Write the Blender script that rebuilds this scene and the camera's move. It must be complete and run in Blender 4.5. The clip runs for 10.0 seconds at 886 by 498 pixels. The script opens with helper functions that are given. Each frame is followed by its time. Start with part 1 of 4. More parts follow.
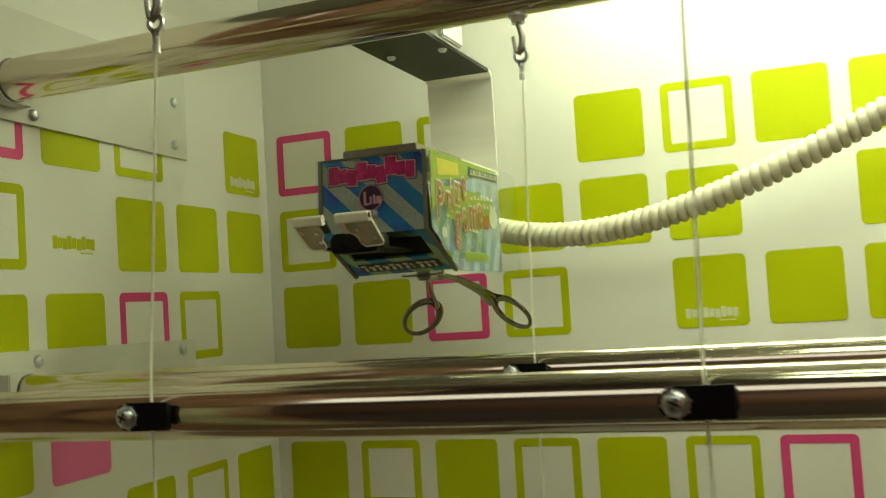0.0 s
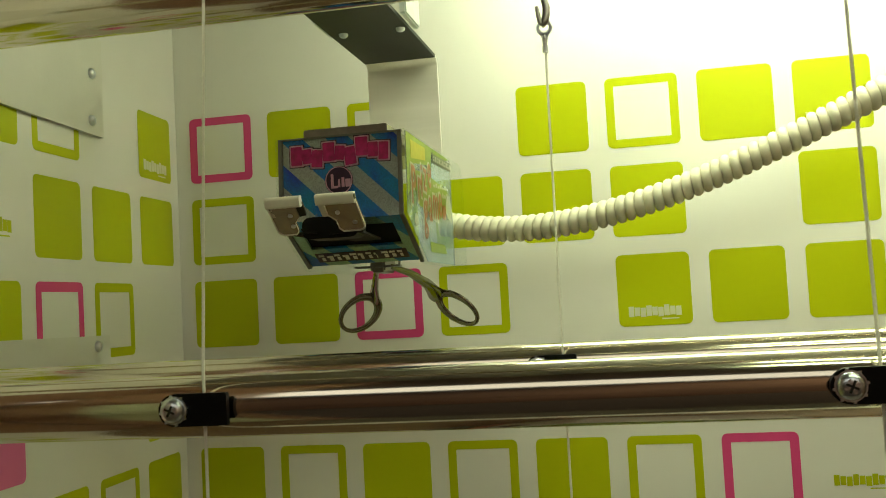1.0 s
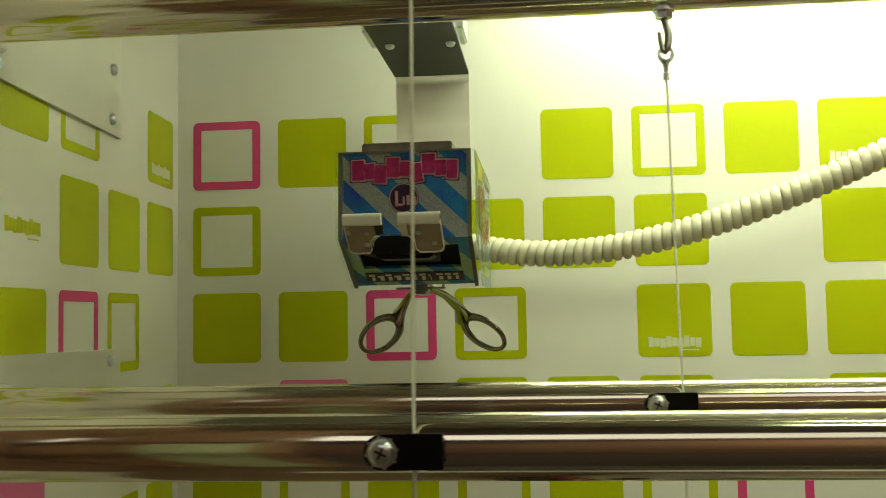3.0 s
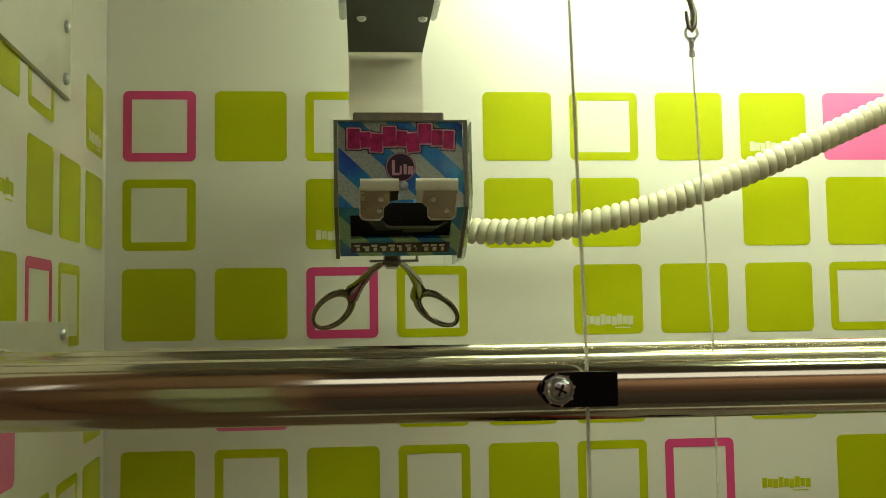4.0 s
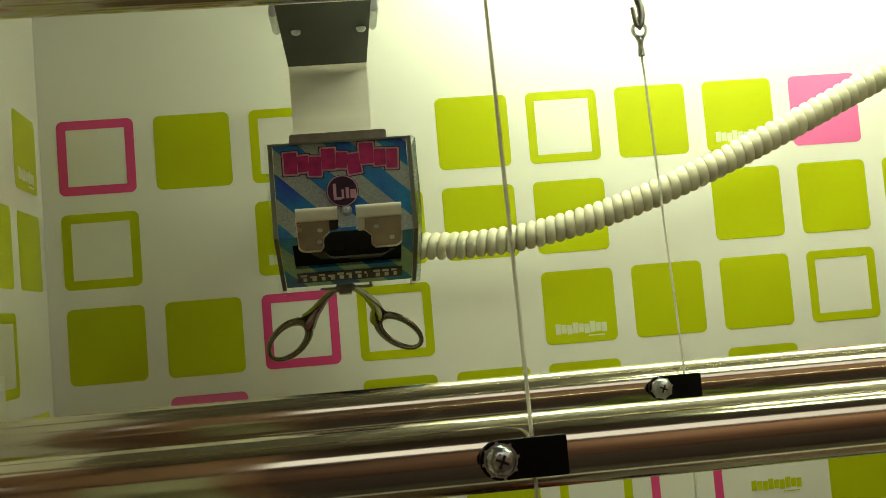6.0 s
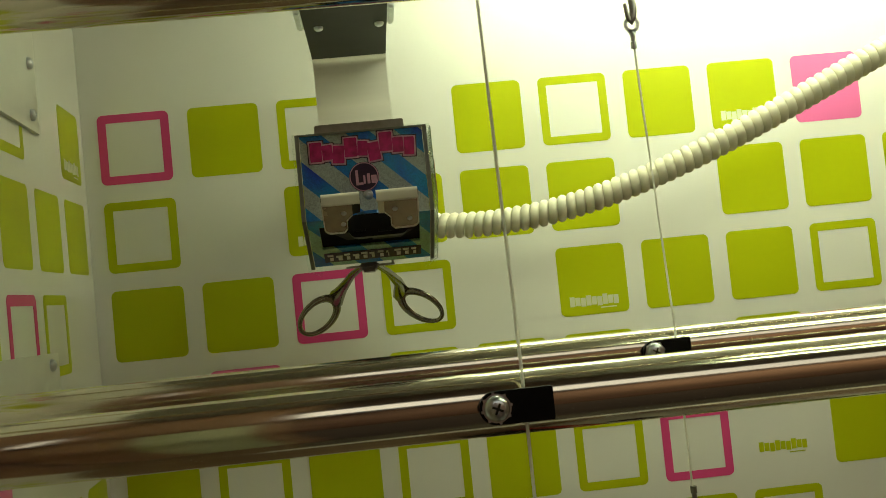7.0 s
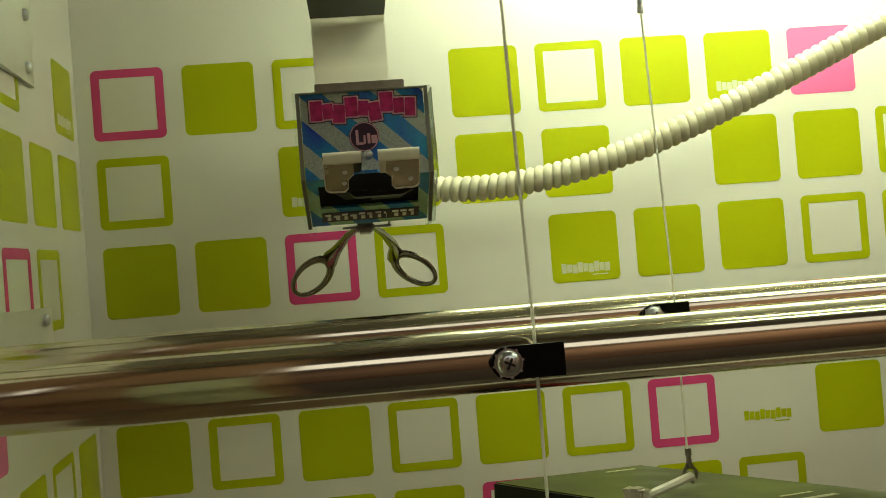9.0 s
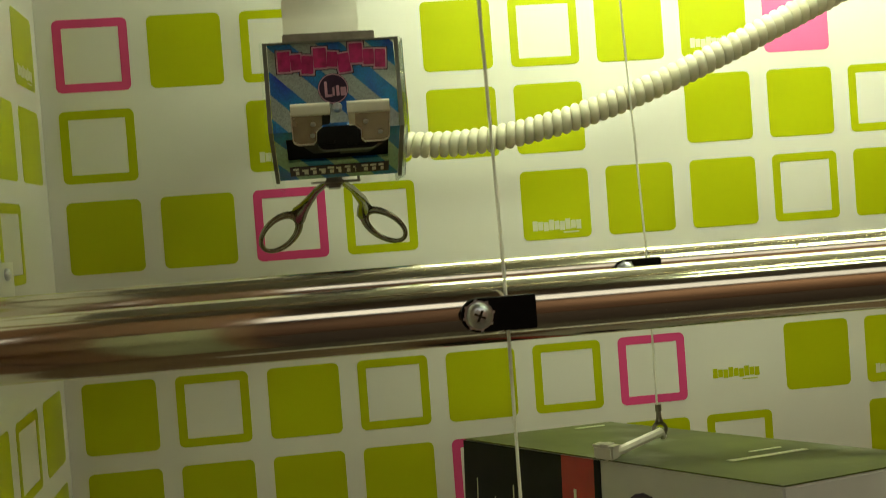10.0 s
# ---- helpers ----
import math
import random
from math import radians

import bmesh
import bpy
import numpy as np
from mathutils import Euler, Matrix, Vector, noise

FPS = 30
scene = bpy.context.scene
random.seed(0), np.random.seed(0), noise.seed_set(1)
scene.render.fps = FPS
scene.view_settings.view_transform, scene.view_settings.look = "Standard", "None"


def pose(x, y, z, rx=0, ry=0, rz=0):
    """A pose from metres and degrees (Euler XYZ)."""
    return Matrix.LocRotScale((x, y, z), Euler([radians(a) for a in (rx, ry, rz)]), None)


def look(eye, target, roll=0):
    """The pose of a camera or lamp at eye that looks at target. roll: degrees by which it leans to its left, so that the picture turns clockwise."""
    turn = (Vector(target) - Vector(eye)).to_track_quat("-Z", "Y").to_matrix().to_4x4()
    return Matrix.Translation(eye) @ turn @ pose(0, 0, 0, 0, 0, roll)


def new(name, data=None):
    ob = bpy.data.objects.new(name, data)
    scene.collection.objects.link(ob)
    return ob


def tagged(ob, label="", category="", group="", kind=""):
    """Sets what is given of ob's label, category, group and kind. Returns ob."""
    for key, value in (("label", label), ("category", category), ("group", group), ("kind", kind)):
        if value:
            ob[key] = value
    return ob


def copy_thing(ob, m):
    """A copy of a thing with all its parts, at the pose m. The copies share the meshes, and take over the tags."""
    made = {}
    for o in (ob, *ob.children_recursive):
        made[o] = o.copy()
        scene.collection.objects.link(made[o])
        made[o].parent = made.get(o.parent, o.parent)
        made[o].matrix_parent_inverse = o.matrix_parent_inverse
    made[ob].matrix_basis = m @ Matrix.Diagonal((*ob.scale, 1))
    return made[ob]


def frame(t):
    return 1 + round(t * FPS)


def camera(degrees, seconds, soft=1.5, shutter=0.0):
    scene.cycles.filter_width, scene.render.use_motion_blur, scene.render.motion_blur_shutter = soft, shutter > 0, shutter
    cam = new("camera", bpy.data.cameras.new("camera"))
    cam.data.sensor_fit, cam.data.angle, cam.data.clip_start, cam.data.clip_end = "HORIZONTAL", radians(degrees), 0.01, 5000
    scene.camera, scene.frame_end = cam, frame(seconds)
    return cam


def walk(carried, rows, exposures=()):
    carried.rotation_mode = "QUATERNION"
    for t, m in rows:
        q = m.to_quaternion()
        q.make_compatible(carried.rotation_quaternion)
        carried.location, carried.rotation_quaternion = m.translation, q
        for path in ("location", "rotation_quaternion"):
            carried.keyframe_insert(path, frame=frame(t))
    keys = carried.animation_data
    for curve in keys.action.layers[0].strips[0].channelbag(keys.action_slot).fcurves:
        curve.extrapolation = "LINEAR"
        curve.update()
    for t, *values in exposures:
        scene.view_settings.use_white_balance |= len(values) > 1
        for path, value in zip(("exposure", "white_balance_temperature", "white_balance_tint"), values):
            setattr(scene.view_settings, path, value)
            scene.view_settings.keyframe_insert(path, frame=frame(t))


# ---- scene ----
cam = camera(46.55, 10.0, soft=0.7, shutter=0.3)
ROWS = [
    (0.0, 0.5194, -0.8882, 1.3134, 93.85, 3.45, 21.64),
    (0.5, 0.4522, -0.8669, 1.3214, 95.13, 3.45, 18.80),
    (1.0, 0.4143, -0.8752, 1.3083, 93.82, 3.04, 11.91),
    (1.5, 0.4016, -0.8576, 1.3114, 92.32, 3.83, 12.05),
    (2.0, 0.3931, -0.8513, 1.3162, 93.09, 2.72, 12.17),
    (2.2, 0.3864, -0.8536, 1.3217, 92.76, 3.92, 10.49),
    (3.3, 0.2693, -0.8742, 1.3156, 94.77, -0.16, 3.29),
    (3.5, 0.2449, -0.8766, 1.3119, 94.34, 0.35, 0.39),
    (4.0, 0.1968, -0.8737, 1.3032, 94.17, 0.87, -4.59),
    (4.2, 0.1899, -0.8711, 1.3021, 94.54, 1.35, -5.35),
    (4.5, 0.1799, -0.8738, 1.3022, 94.03, 2.39, -8.86),
    (4.8, 0.1796, -0.8685, 1.3044, 92.99, 3.21, -6.10),
    (5.0, 0.1764, -0.8815, 1.3045, 92.88, 3.99, -7.05),
    (5.2, 0.1786, -0.8748, 1.3039, 92.68, 3.50, -6.99),
    (5.5, 0.1966, -0.8614, 1.3129, 94.24, 3.36, -7.04),
    (6.0, 0.2193, -0.8369, 1.3215, 93.88, 4.77, -5.27),
    (6.2, 0.2241, -0.8417, 1.3235, 93.85, 4.53, -4.00),
    (7.3, 0.2213, -0.8931, 1.3167, 92.51, 5.95, -3.76),
    (7.5, 0.2161, -0.8895, 1.3165, 92.38, 5.83, -3.98),
    (8.0, 0.2060, -0.8812, 1.3170, 91.57, 5.08, -2.53),
    (8.5, 0.2067, -0.8801, 1.3161, 91.37, 4.90, -4.00),
    (9.0, 0.2116, -0.8865, 1.3147, 91.01, 4.56, -4.74),
    (9.4, 0.2132, -0.8854, 1.3161, 90.76, 5.06, -5.56),
    (9.5, 0.2128, -0.8911, 1.3154, 90.68, 4.94, -4.86),
    (9.8, 0.2169, -0.8849, 1.3135, 89.79, 4.77, -5.96),
    (10.0, 0.2126, -0.8781, 1.3113, 88.71, 4.27, -6.36),
]
walk(cam, [(t, pose(x, y, z, rx, ry, rz)) for t, x, y, z, rx, ry, rz in ROWS], [(0.0, 0.05), (1.0, 0.03), (2.0, 0.0), (3.5, 0.0), (4.0, -0.08), (5.0, -0.05), (5.5, -0.06), (6.0, -0.13), (7.5, -0.21), (8.0, -0.20), (8.5, -0.13), (9.5, 0.02), (10.0, 0.04)])

# ---- world and lamps ----
world = bpy.data.worlds.new("world")
scene.world = world
world.use_nodes = True
world.node_tree.nodes["Background"].inputs[0].default_value = (0.20, 0.22, 0.15, 1)
world.node_tree.nodes["Background"].inputs[1].default_value = 0.05
TUBE_BACK, TUBE_FRONT, HALL_LAMP, ADDED_WASH = 41.0, 12.0, 13.0, 22.0


# ---- materials ----
def material(name, color, rough=0.5, metal=0.0, vary=0.0, scale=20.0, bump=0.0, bump_scale=200.0, coat=0.0, dirt=None, dirt_scale=6.0, dirt_amount=0.0, rough_vary=0.0, per_piece=0.0, stretch=(1, 1, 1)):
    m = bpy.data.materials.new(name)
    m.use_nodes = True
    nodes, links = m.node_tree.nodes, m.node_tree.links
    bsdf = nodes["Principled BSDF"]
    bsdf.inputs["Base Color"].default_value = (*color, 1)
    bsdf.inputs["Roughness"].default_value = rough
    bsdf.inputs["Metallic"].default_value = metal
    bsdf.inputs["Coat Weight"].default_value = coat
    bsdf.inputs["Coat Roughness"].default_value = 0.08
    coords = nodes.new("ShaderNodeTexCoord")
    mapping = nodes.new("ShaderNodeMapping")
    mapping.inputs["Scale"].default_value = stretch
    links.new(coords.outputs["Object"], mapping.inputs[0])

    def noisy(size, detail=4.0):
        n = nodes.new("ShaderNodeTexNoise")
        n.inputs["Scale"].default_value = size
        n.inputs["Detail"].default_value = detail
        links.new(mapping.outputs[0], n.inputs["Vector"])
        return n

    out = None
    if vary or per_piece:
        hsv = nodes.new("ShaderNodeHueSaturation")
        hsv.inputs["Color"].default_value = (*color, 1)
        span = nodes.new("ShaderNodeMapRange")
        span.inputs["To Min"].default_value, span.inputs["To Max"].default_value = 1 - vary, 1 + vary
        span.inputs["From Min"].default_value, span.inputs["From Max"].default_value = 0.3, 0.7
        links.new(noisy(scale).outputs["Fac"], span.inputs["Value"])
        value = span.outputs["Result"]
        if per_piece:
            info = nodes.new("ShaderNodeObjectInfo")
            spread = nodes.new("ShaderNodeMapRange")
            spread.inputs["To Min"].default_value, spread.inputs["To Max"].default_value = 1 - per_piece, 1 + per_piece
            links.new(info.outputs["Random"], spread.inputs["Value"])
            mul = nodes.new("ShaderNodeMath")
            mul.operation = "MULTIPLY"
            links.new(value, mul.inputs[0])
            links.new(spread.outputs["Result"], mul.inputs[1])
            value = mul.outputs[0]
        links.new(value, hsv.inputs["Value"])
        out = hsv.outputs["Color"]
    if dirt:
        mix = nodes.new("ShaderNodeMix")
        mix.data_type = "RGBA"
        ramp = nodes.new("ShaderNodeMapRange")
        ramp.inputs["From Min"].default_value, ramp.inputs["From Max"].default_value = 0.52, 0.75
        ramp.inputs["To Max"].default_value = dirt_amount
        links.new(noisy(dirt_scale, 8.0).outputs["Fac"], ramp.inputs["Value"])
        links.new(ramp.outputs["Result"], mix.inputs["Factor"])
        mix.inputs["A"].default_value, mix.inputs["B"].default_value = (*color, 1), (*dirt, 1)
        if out:
            links.new(out, mix.inputs["A"])
        out = mix.outputs["Result"]
    if out:
        links.new(out, bsdf.inputs["Base Color"])
    if rough_vary:
        span = nodes.new("ShaderNodeMapRange")
        span.inputs["To Min"].default_value, span.inputs["To Max"].default_value = max(rough - rough_vary, 0.02), rough + rough_vary
        links.new(noisy(scale * 0.6, 6.0).outputs["Fac"], span.inputs["Value"])
        links.new(span.outputs["Result"], bsdf.inputs["Roughness"])
    if bump:
        b = nodes.new("ShaderNodeBump")
        b.inputs["Strength"].default_value = bump
        b.inputs["Distance"].default_value = 0.001
        links.new(noisy(bump_scale).outputs["Fac"], b.inputs["Height"])
        links.new(b.outputs["Normal"], bsdf.inputs["Normal"])
    return m


def glowing(name, color, strength):
    m = bpy.data.materials.new(name)
    m.use_nodes = True
    bsdf = m.node_tree.nodes["Principled BSDF"]
    bsdf.inputs["Base Color"].default_value = (0.8, 0.8, 0.8, 1)
    bsdf.inputs["Emission Color"].default_value = (*color, 1)
    bsdf.inputs["Emission Strength"].default_value = strength
    return m


def clear_plastic(name, tint):
    m = bpy.data.materials.new(name)
    m.use_nodes = True
    nodes, links = m.node_tree.nodes, m.node_tree.links
    nodes.remove(nodes["Principled BSDF"])
    see = nodes.new("ShaderNodeBsdfTransparent")
    see.inputs[0].default_value = (*tint, 1)
    gloss = nodes.new("ShaderNodeBsdfGlossy")
    gloss.inputs["Roughness"].default_value = 0.05
    mix = nodes.new("ShaderNodeMixShader")
    mix.inputs[0].default_value = 0.05
    links.new(see.outputs[0], mix.inputs[1])
    links.new(gloss.outputs[0], mix.inputs[2])
    links.new(mix.outputs[0], nodes["Material Output"].inputs["Surface"])
    return m


def striped_foil(name, one, two, period, slope, offset=0.0, share=0.5, metal=0.55, rough=0.3):
    """Printed holographic foil: diagonal stripes in two colours, with fine flakes."""
    m = bpy.data.materials.new(name)
    m.use_nodes = True
    nodes, links = m.node_tree.nodes, m.node_tree.links
    bsdf = nodes["Principled BSDF"]
    bsdf.inputs["Metallic"].default_value = metal
    bsdf.inputs["Roughness"].default_value = rough
    bsdf.inputs["Coat Weight"].default_value = 0.6
    bsdf.inputs["Coat Roughness"].default_value = 0.06
    coords = nodes.new("ShaderNodeTexCoord")
    dot = nodes.new("ShaderNodeVectorMath")
    dot.operation = "DOT_PRODUCT"
    dot.inputs[1].default_value = slope
    links.new(coords.outputs["Object"], dot.inputs[0])
    div = nodes.new("ShaderNodeMath")
    div.operation = "MULTIPLY_ADD"
    div.inputs[1].default_value = 1 / period
    div.inputs[2].default_value = offset
    links.new(dot.outputs["Value"], div.inputs[0])
    frac = nodes.new("ShaderNodeMath")
    frac.operation = "FRACT"
    links.new(div.outputs[0], frac.inputs[0])
    step = nodes.new("ShaderNodeMath")
    step.operation = "GREATER_THAN"
    step.inputs[1].default_value = share
    links.new(frac.outputs[0], step.inputs[0])
    mix = nodes.new("ShaderNodeMix")
    mix.data_type = "RGBA"
    mix.inputs["A"].default_value, mix.inputs["B"].default_value = (*one, 1), (*two, 1)
    links.new(step.outputs[0], mix.inputs["Factor"])
    flakes = nodes.new("ShaderNodeTexVoronoi")
    flakes.inputs["Scale"].default_value = 1400
    links.new(coords.outputs["Object"], flakes.inputs["Vector"])
    hsv = nodes.new("ShaderNodeHueSaturation")
    sep = nodes.new("ShaderNodeSeparateColor")
    links.new(flakes.outputs["Color"], sep.inputs[0])
    val = nodes.new("ShaderNodeMapRange")
    val.inputs["To Min"].default_value, val.inputs["To Max"].default_value = 0.8, 1.2
    links.new(sep.outputs[0], val.inputs["Value"])
    hue = nodes.new("ShaderNodeTexNoise")
    hue.inputs["Scale"].default_value = 45
    links.new(coords.outputs["Object"], hue.inputs["Vector"])
    turn = nodes.new("ShaderNodeMapRange")
    turn.inputs["To Min"].default_value, turn.inputs["To Max"].default_value = 0.42, 0.58
    links.new(hue.outputs["Fac"], turn.inputs["Value"])
    links.new(turn.outputs["Result"], hsv.inputs["Hue"])
    links.new(val.outputs["Result"], hsv.inputs["Value"])
    links.new(mix.outputs["Result"], hsv.inputs["Color"])
    links.new(hsv.outputs["Color"], bsdf.inputs["Base Color"])
    bump = nodes.new("ShaderNodeBump")
    bump.inputs["Strength"].default_value = 0.2
    bump.inputs["Distance"].default_value = 0.0004
    links.new(sep.outputs[1], bump.inputs["Height"])
    links.new(bump.outputs["Normal"], bsdf.inputs["Normal"])
    return m


def half_clear(m, share):
    """Let a share of the light straight through, as a thin print on clear film does."""
    nodes, links = m.node_tree.nodes, m.node_tree.links
    see = nodes.new("ShaderNodeBsdfTransparent")
    mix = nodes.new("ShaderNodeMixShader")
    mix.inputs[0].default_value = share
    links.new(nodes["Principled BSDF"].outputs[0], mix.inputs[1])
    links.new(see.outputs[0], mix.inputs[2])
    links.new(mix.outputs[0], nodes["Material Output"].inputs["Surface"])
    return m


PANEL = material("white_laminate", (0.80, 0.80, 0.76), 0.22, vary=0.03, scale=5, bump=0.04, bump_scale=60, dirt=(0.70, 0.68, 0.58), dirt_scale=4, dirt_amount=0.25, rough_vary=0.06)
GREEN = material("lime_print", (0.462, 0.522, 0.002), 0.36, vary=0.05, scale=12, per_piece=0.03, rough_vary=0.05)
PINK = material("pink_print", (0.72, 0.075, 0.26), 0.24, vary=0.05, scale=12, per_piece=0.03)
PALE_PINK = material("pale_pink_print", (0.80, 0.17, 0.42), 0.24, vary=0.05, scale=12)
PALE = material("pale_print", (0.68, 0.70, 0.50), 0.3, vary=0.08, scale=60)
CHROME = material("polished_steel", (0.75, 0.69, 0.57), 0.12, 1.0, vary=0.10, scale=60, bump=0.05, bump_scale=40, rough_vary=0.05, stretch=(0.12, 1, 1))
STEEL = material("brushed_steel", (0.92, 0.91, 0.85), 0.30, 0.35, vary=0.14, scale=30, bump=0.12, bump_scale=240, rough_vary=0.08, stretch=(0.06, 1, 1))
SCREW = material("screw_steel", (0.72, 0.77, 0.82), 0.28, 1.0, vary=0.12, scale=400)
ZINC = material("zinc_plate", (0.62, 0.66, 0.66), 0.32, 1.0, vary=0.1, scale=90, rough_vary=0.1)
DARK_METAL = material("dark_steel", (0.30, 0.28, 0.26), 0.35, 1.0, vary=0.12, scale=200)
EDGE_GREY = material("grey_edging", (0.17, 0.175, 0.17), 0.35, 0.4, vary=0.1, scale=200)
SCISSOR = material("dark_scissor_steel", (0.30, 0.29, 0.23), 0.18, 1.0, vary=0.12, scale=120, rough_vary=0.1)
# dark tone holds the arm top plate's shade; small dark parts share it
SHADE_AND_DARK = material("shade_and_dark_steel", (0.030, 0.031, 0.025), 0.45, 0.0, vary=0.15, scale=12, rough_vary=0.1)
BLUE_FILM = material("blue_film", (0.015, 0.14, 0.45), 0.3, 0.2, vary=0.15, scale=200, coat=0.4)
GUARD = material("dull_tan_steel", (0.56, 0.49, 0.40), 0.24, 0.65, vary=0.12, scale=120, rough_vary=0.1)
BLACK = material("black_nylon", (0.006, 0.006, 0.006), 0.4, vary=0.2, scale=300, bump=0.1, bump_scale=500)
# black that stands in for shade inside the cutter and on its blades
VOID = material("black_shade", (0.01, 0.01, 0.01), 0.6, vary=0.2, scale=100)
WHITE_PLASTIC = material("white_plastic", (0.72, 0.70, 0.62), 0.35, vary=0.06, scale=80, dirt=(0.5, 0.46, 0.36), dirt_scale=120, dirt_amount=0.3)
PLATE = material("white_painted_plate", (0.64, 0.64, 0.58), 0.38, vary=0.04, scale=20, bump=0.08, bump_scale=300)
HOSE = material("cream_coil", (0.83, 0.80, 0.64), 0.45, vary=0.05, scale=60, dirt=(0.60, 0.55, 0.40), dirt_scale=90, dirt_amount=0.3)
STRING = material("white_string", (0.92, 0.91, 0.86), 0.7, vary=0.12, scale=900, bump=0.4, bump_scale=2500)
string_nodes, string_links = STRING.node_tree.nodes, STRING.node_tree.links
thin = string_nodes.new("ShaderNodeBsdfTranslucent")
thin.inputs[0].default_value = (0.94, 0.94, 0.88, 1)
blend = string_nodes.new("ShaderNodeMixShader")
blend.inputs[0].default_value = 0.6
string_links.new(string_nodes["Principled BSDF"].outputs[0], blend.inputs[1])
string_links.new(thin.outputs[0], blend.inputs[2])
string_links.new(blend.outputs[0], string_nodes["Material Output"].inputs["Surface"])
FOIL_FRONT = striped_foil("striped_foil", (0.36, 0.44, 0.44), (0.02, 0.19, 0.56), 0.0205, (0.69, 0.0, 0.72), 0.15)
FOIL_LOW = striped_foil("striped_foil_low", (0.34, 0.58, 0.42), (0.02, 0.24, 0.56), 0.0222, (0.69, 0.0, 0.9), 0.15)
FOIL_SIDE = half_clear(striped_foil("side_sticker", (0.42, 0.60, 0.62), (0.10, 0.30, 0.48), 0.0210, (0.0, 0.95, -0.42), 0.1, metal=0.1, rough=0.35), 0.62)
LOGO_PINK = material("logo_pink", (0.50, 0.028, 0.19), 0.25, 0.25, vary=0.35, scale=260, coat=0.4)
LOGO_EDGE = material("logo_edge", (0.62, 0.36, 0.50), 0.3, 0.2, vary=0.15, scale=300, coat=0.4)
LOGO_DARK = material("logo_dark", (0.03, 0.012, 0.05), 0.3, 0.2, vary=0.2, scale=300, coat=0.5)
CAPTION_WHITE = material("white_caption_print", (0.82, 0.82, 0.76), 0.4, vary=0.1, scale=300)
RED_INK = half_clear(material("orange_red_ink", (0.42, 0.15, 0.04), 0.35, vary=0.15, scale=200), 0.28)
LIME_INK = half_clear(material("lime_ink", (0.36, 0.50, 0.04), 0.35, vary=0.15, scale=90), 0.50)
PALE_INK = half_clear(material("pale_ink", (0.62, 0.64, 0.50), 0.35, vary=0.1, scale=90), 0.42)
YELLOW_INK = half_clear(material("yellow_note", (0.62, 0.56, 0.06), 0.4, vary=0.08, scale=200), 0.36)
DARK_INK = half_clear(material("dark_ink", (0.10, 0.13, 0.05), 0.35, vary=0.15, scale=200), 0.3)
CLEAR = clear_plastic("clear_acrylic", (0.97, 0.99, 0.98))
FRAME_BROWN = material("brown_painted_steel", (0.25, 0.14, 0.095), 0.5, vary=0.08, scale=40, bump=0.1, bump_scale=400)
HALL = material("hall_paint", (0.40, 0.32, 0.24), 0.7, vary=0.2, scale=1.5)
HALL_FLOOR = material("hall_carpet", (0.080, 0.062, 0.050), 0.9, vary=0.3, scale=8, bump=0.3, bump_scale=300)
HALL_BROWN = material("brown_hall_paint", (0.26, 0.15, 0.10), 0.7, vary=0.25, scale=1.2)
HALL_DARK = material("dark_hall_paint", (0.085, 0.070, 0.055), 0.7, vary=0.2, scale=1.5)
# tone set for the pale patch mirrored in the rails
MIRRORED_GREY = material("mirrored_grey", (0.40, 0.42, 0.30), 0.4, vary=0.1, scale=20)
CABINET_FLOOR = material("cabinet_floor", (0.15, 0.095, 0.06), 0.4, vary=0.15, scale=9)
ROOF = material("grey_roof", (0.15, 0.14, 0.12), 0.5, vary=0.1, scale=8)
TUBE_GLOW = glowing("tube_glow", (0.92, 1.0, 0.645), TUBE_BACK)
TUBE_GLOW_FRONT = glowing("tube_glow_front", (0.86, 1.0, 0.60), TUBE_FRONT)
BOX_TOP = material("box_lid_print", (0.085, 0.098, 0.030), 0.40, vary=0.35, scale=18, dirt=(0.30, 0.31, 0.26), dirt_scale=13, dirt_amount=0.9)
BOX_BLACK = material("box_black_print", (0.012, 0.012, 0.013), 0.35, vary=0.2, scale=60, coat=0.1)
BOX_RED = material("box_red_print", (0.55, 0.02, 0.02), 0.3, vary=0.1, scale=80, coat=0.5)
BOX_WHITE = material("box_grey_print", (0.72, 0.72, 0.68), 0.3, vary=0.08, scale=25, coat=0.5)

for dull, level in ((BOX_TOP, 0.04), (BOX_BLACK, 0.12), (BLACK, 0.12), (VOID, 0.12), (SHADE_AND_DARK, 0.15), (GREEN, 0.22), (PINK, 0.3)):
    dull.node_tree.nodes["Principled BSDF"].inputs["Specular IOR Level"].default_value = level


# ---- building blocks ----
def mesh_object(name, bm, mat, smooth=False):
    bmesh.ops.recalc_face_normals(bm, faces=bm.faces)
    me = bpy.data.meshes.new(name)
    bm.to_mesh(me)
    bm.free()
    me.materials.append(mat)
    if smooth:
        for p in me.polygons:
            p.use_smooth = True
        me.set_sharp_from_angle(angle=radians(40))
    return new(name, me)


def part(name, bm, mat, parent, label="", smooth=False):
    ob = mesh_object(name, bm, mat, smooth)
    ob.parent = parent
    if label:
        tagged(ob, label)
    return ob


def thing(name, bm, mat, label, category, group="", kind="", smooth=False):
    return tagged(mesh_object(name, bm, mat, smooth), label, category, group, kind)


def anchor(name, at, label, category, group="", kind=""):
    ob = new(name)
    ob.location = at
    ob.empty_display_size = 0.02
    return tagged(ob, label, category, group, kind)


def hang(ob, parent):
    """Parent ob, built in world places, under a thing that stands elsewhere."""
    ob.parent = parent
    ob.matrix_parent_inverse = Matrix.Translation(parent.location).inverted()
    return ob


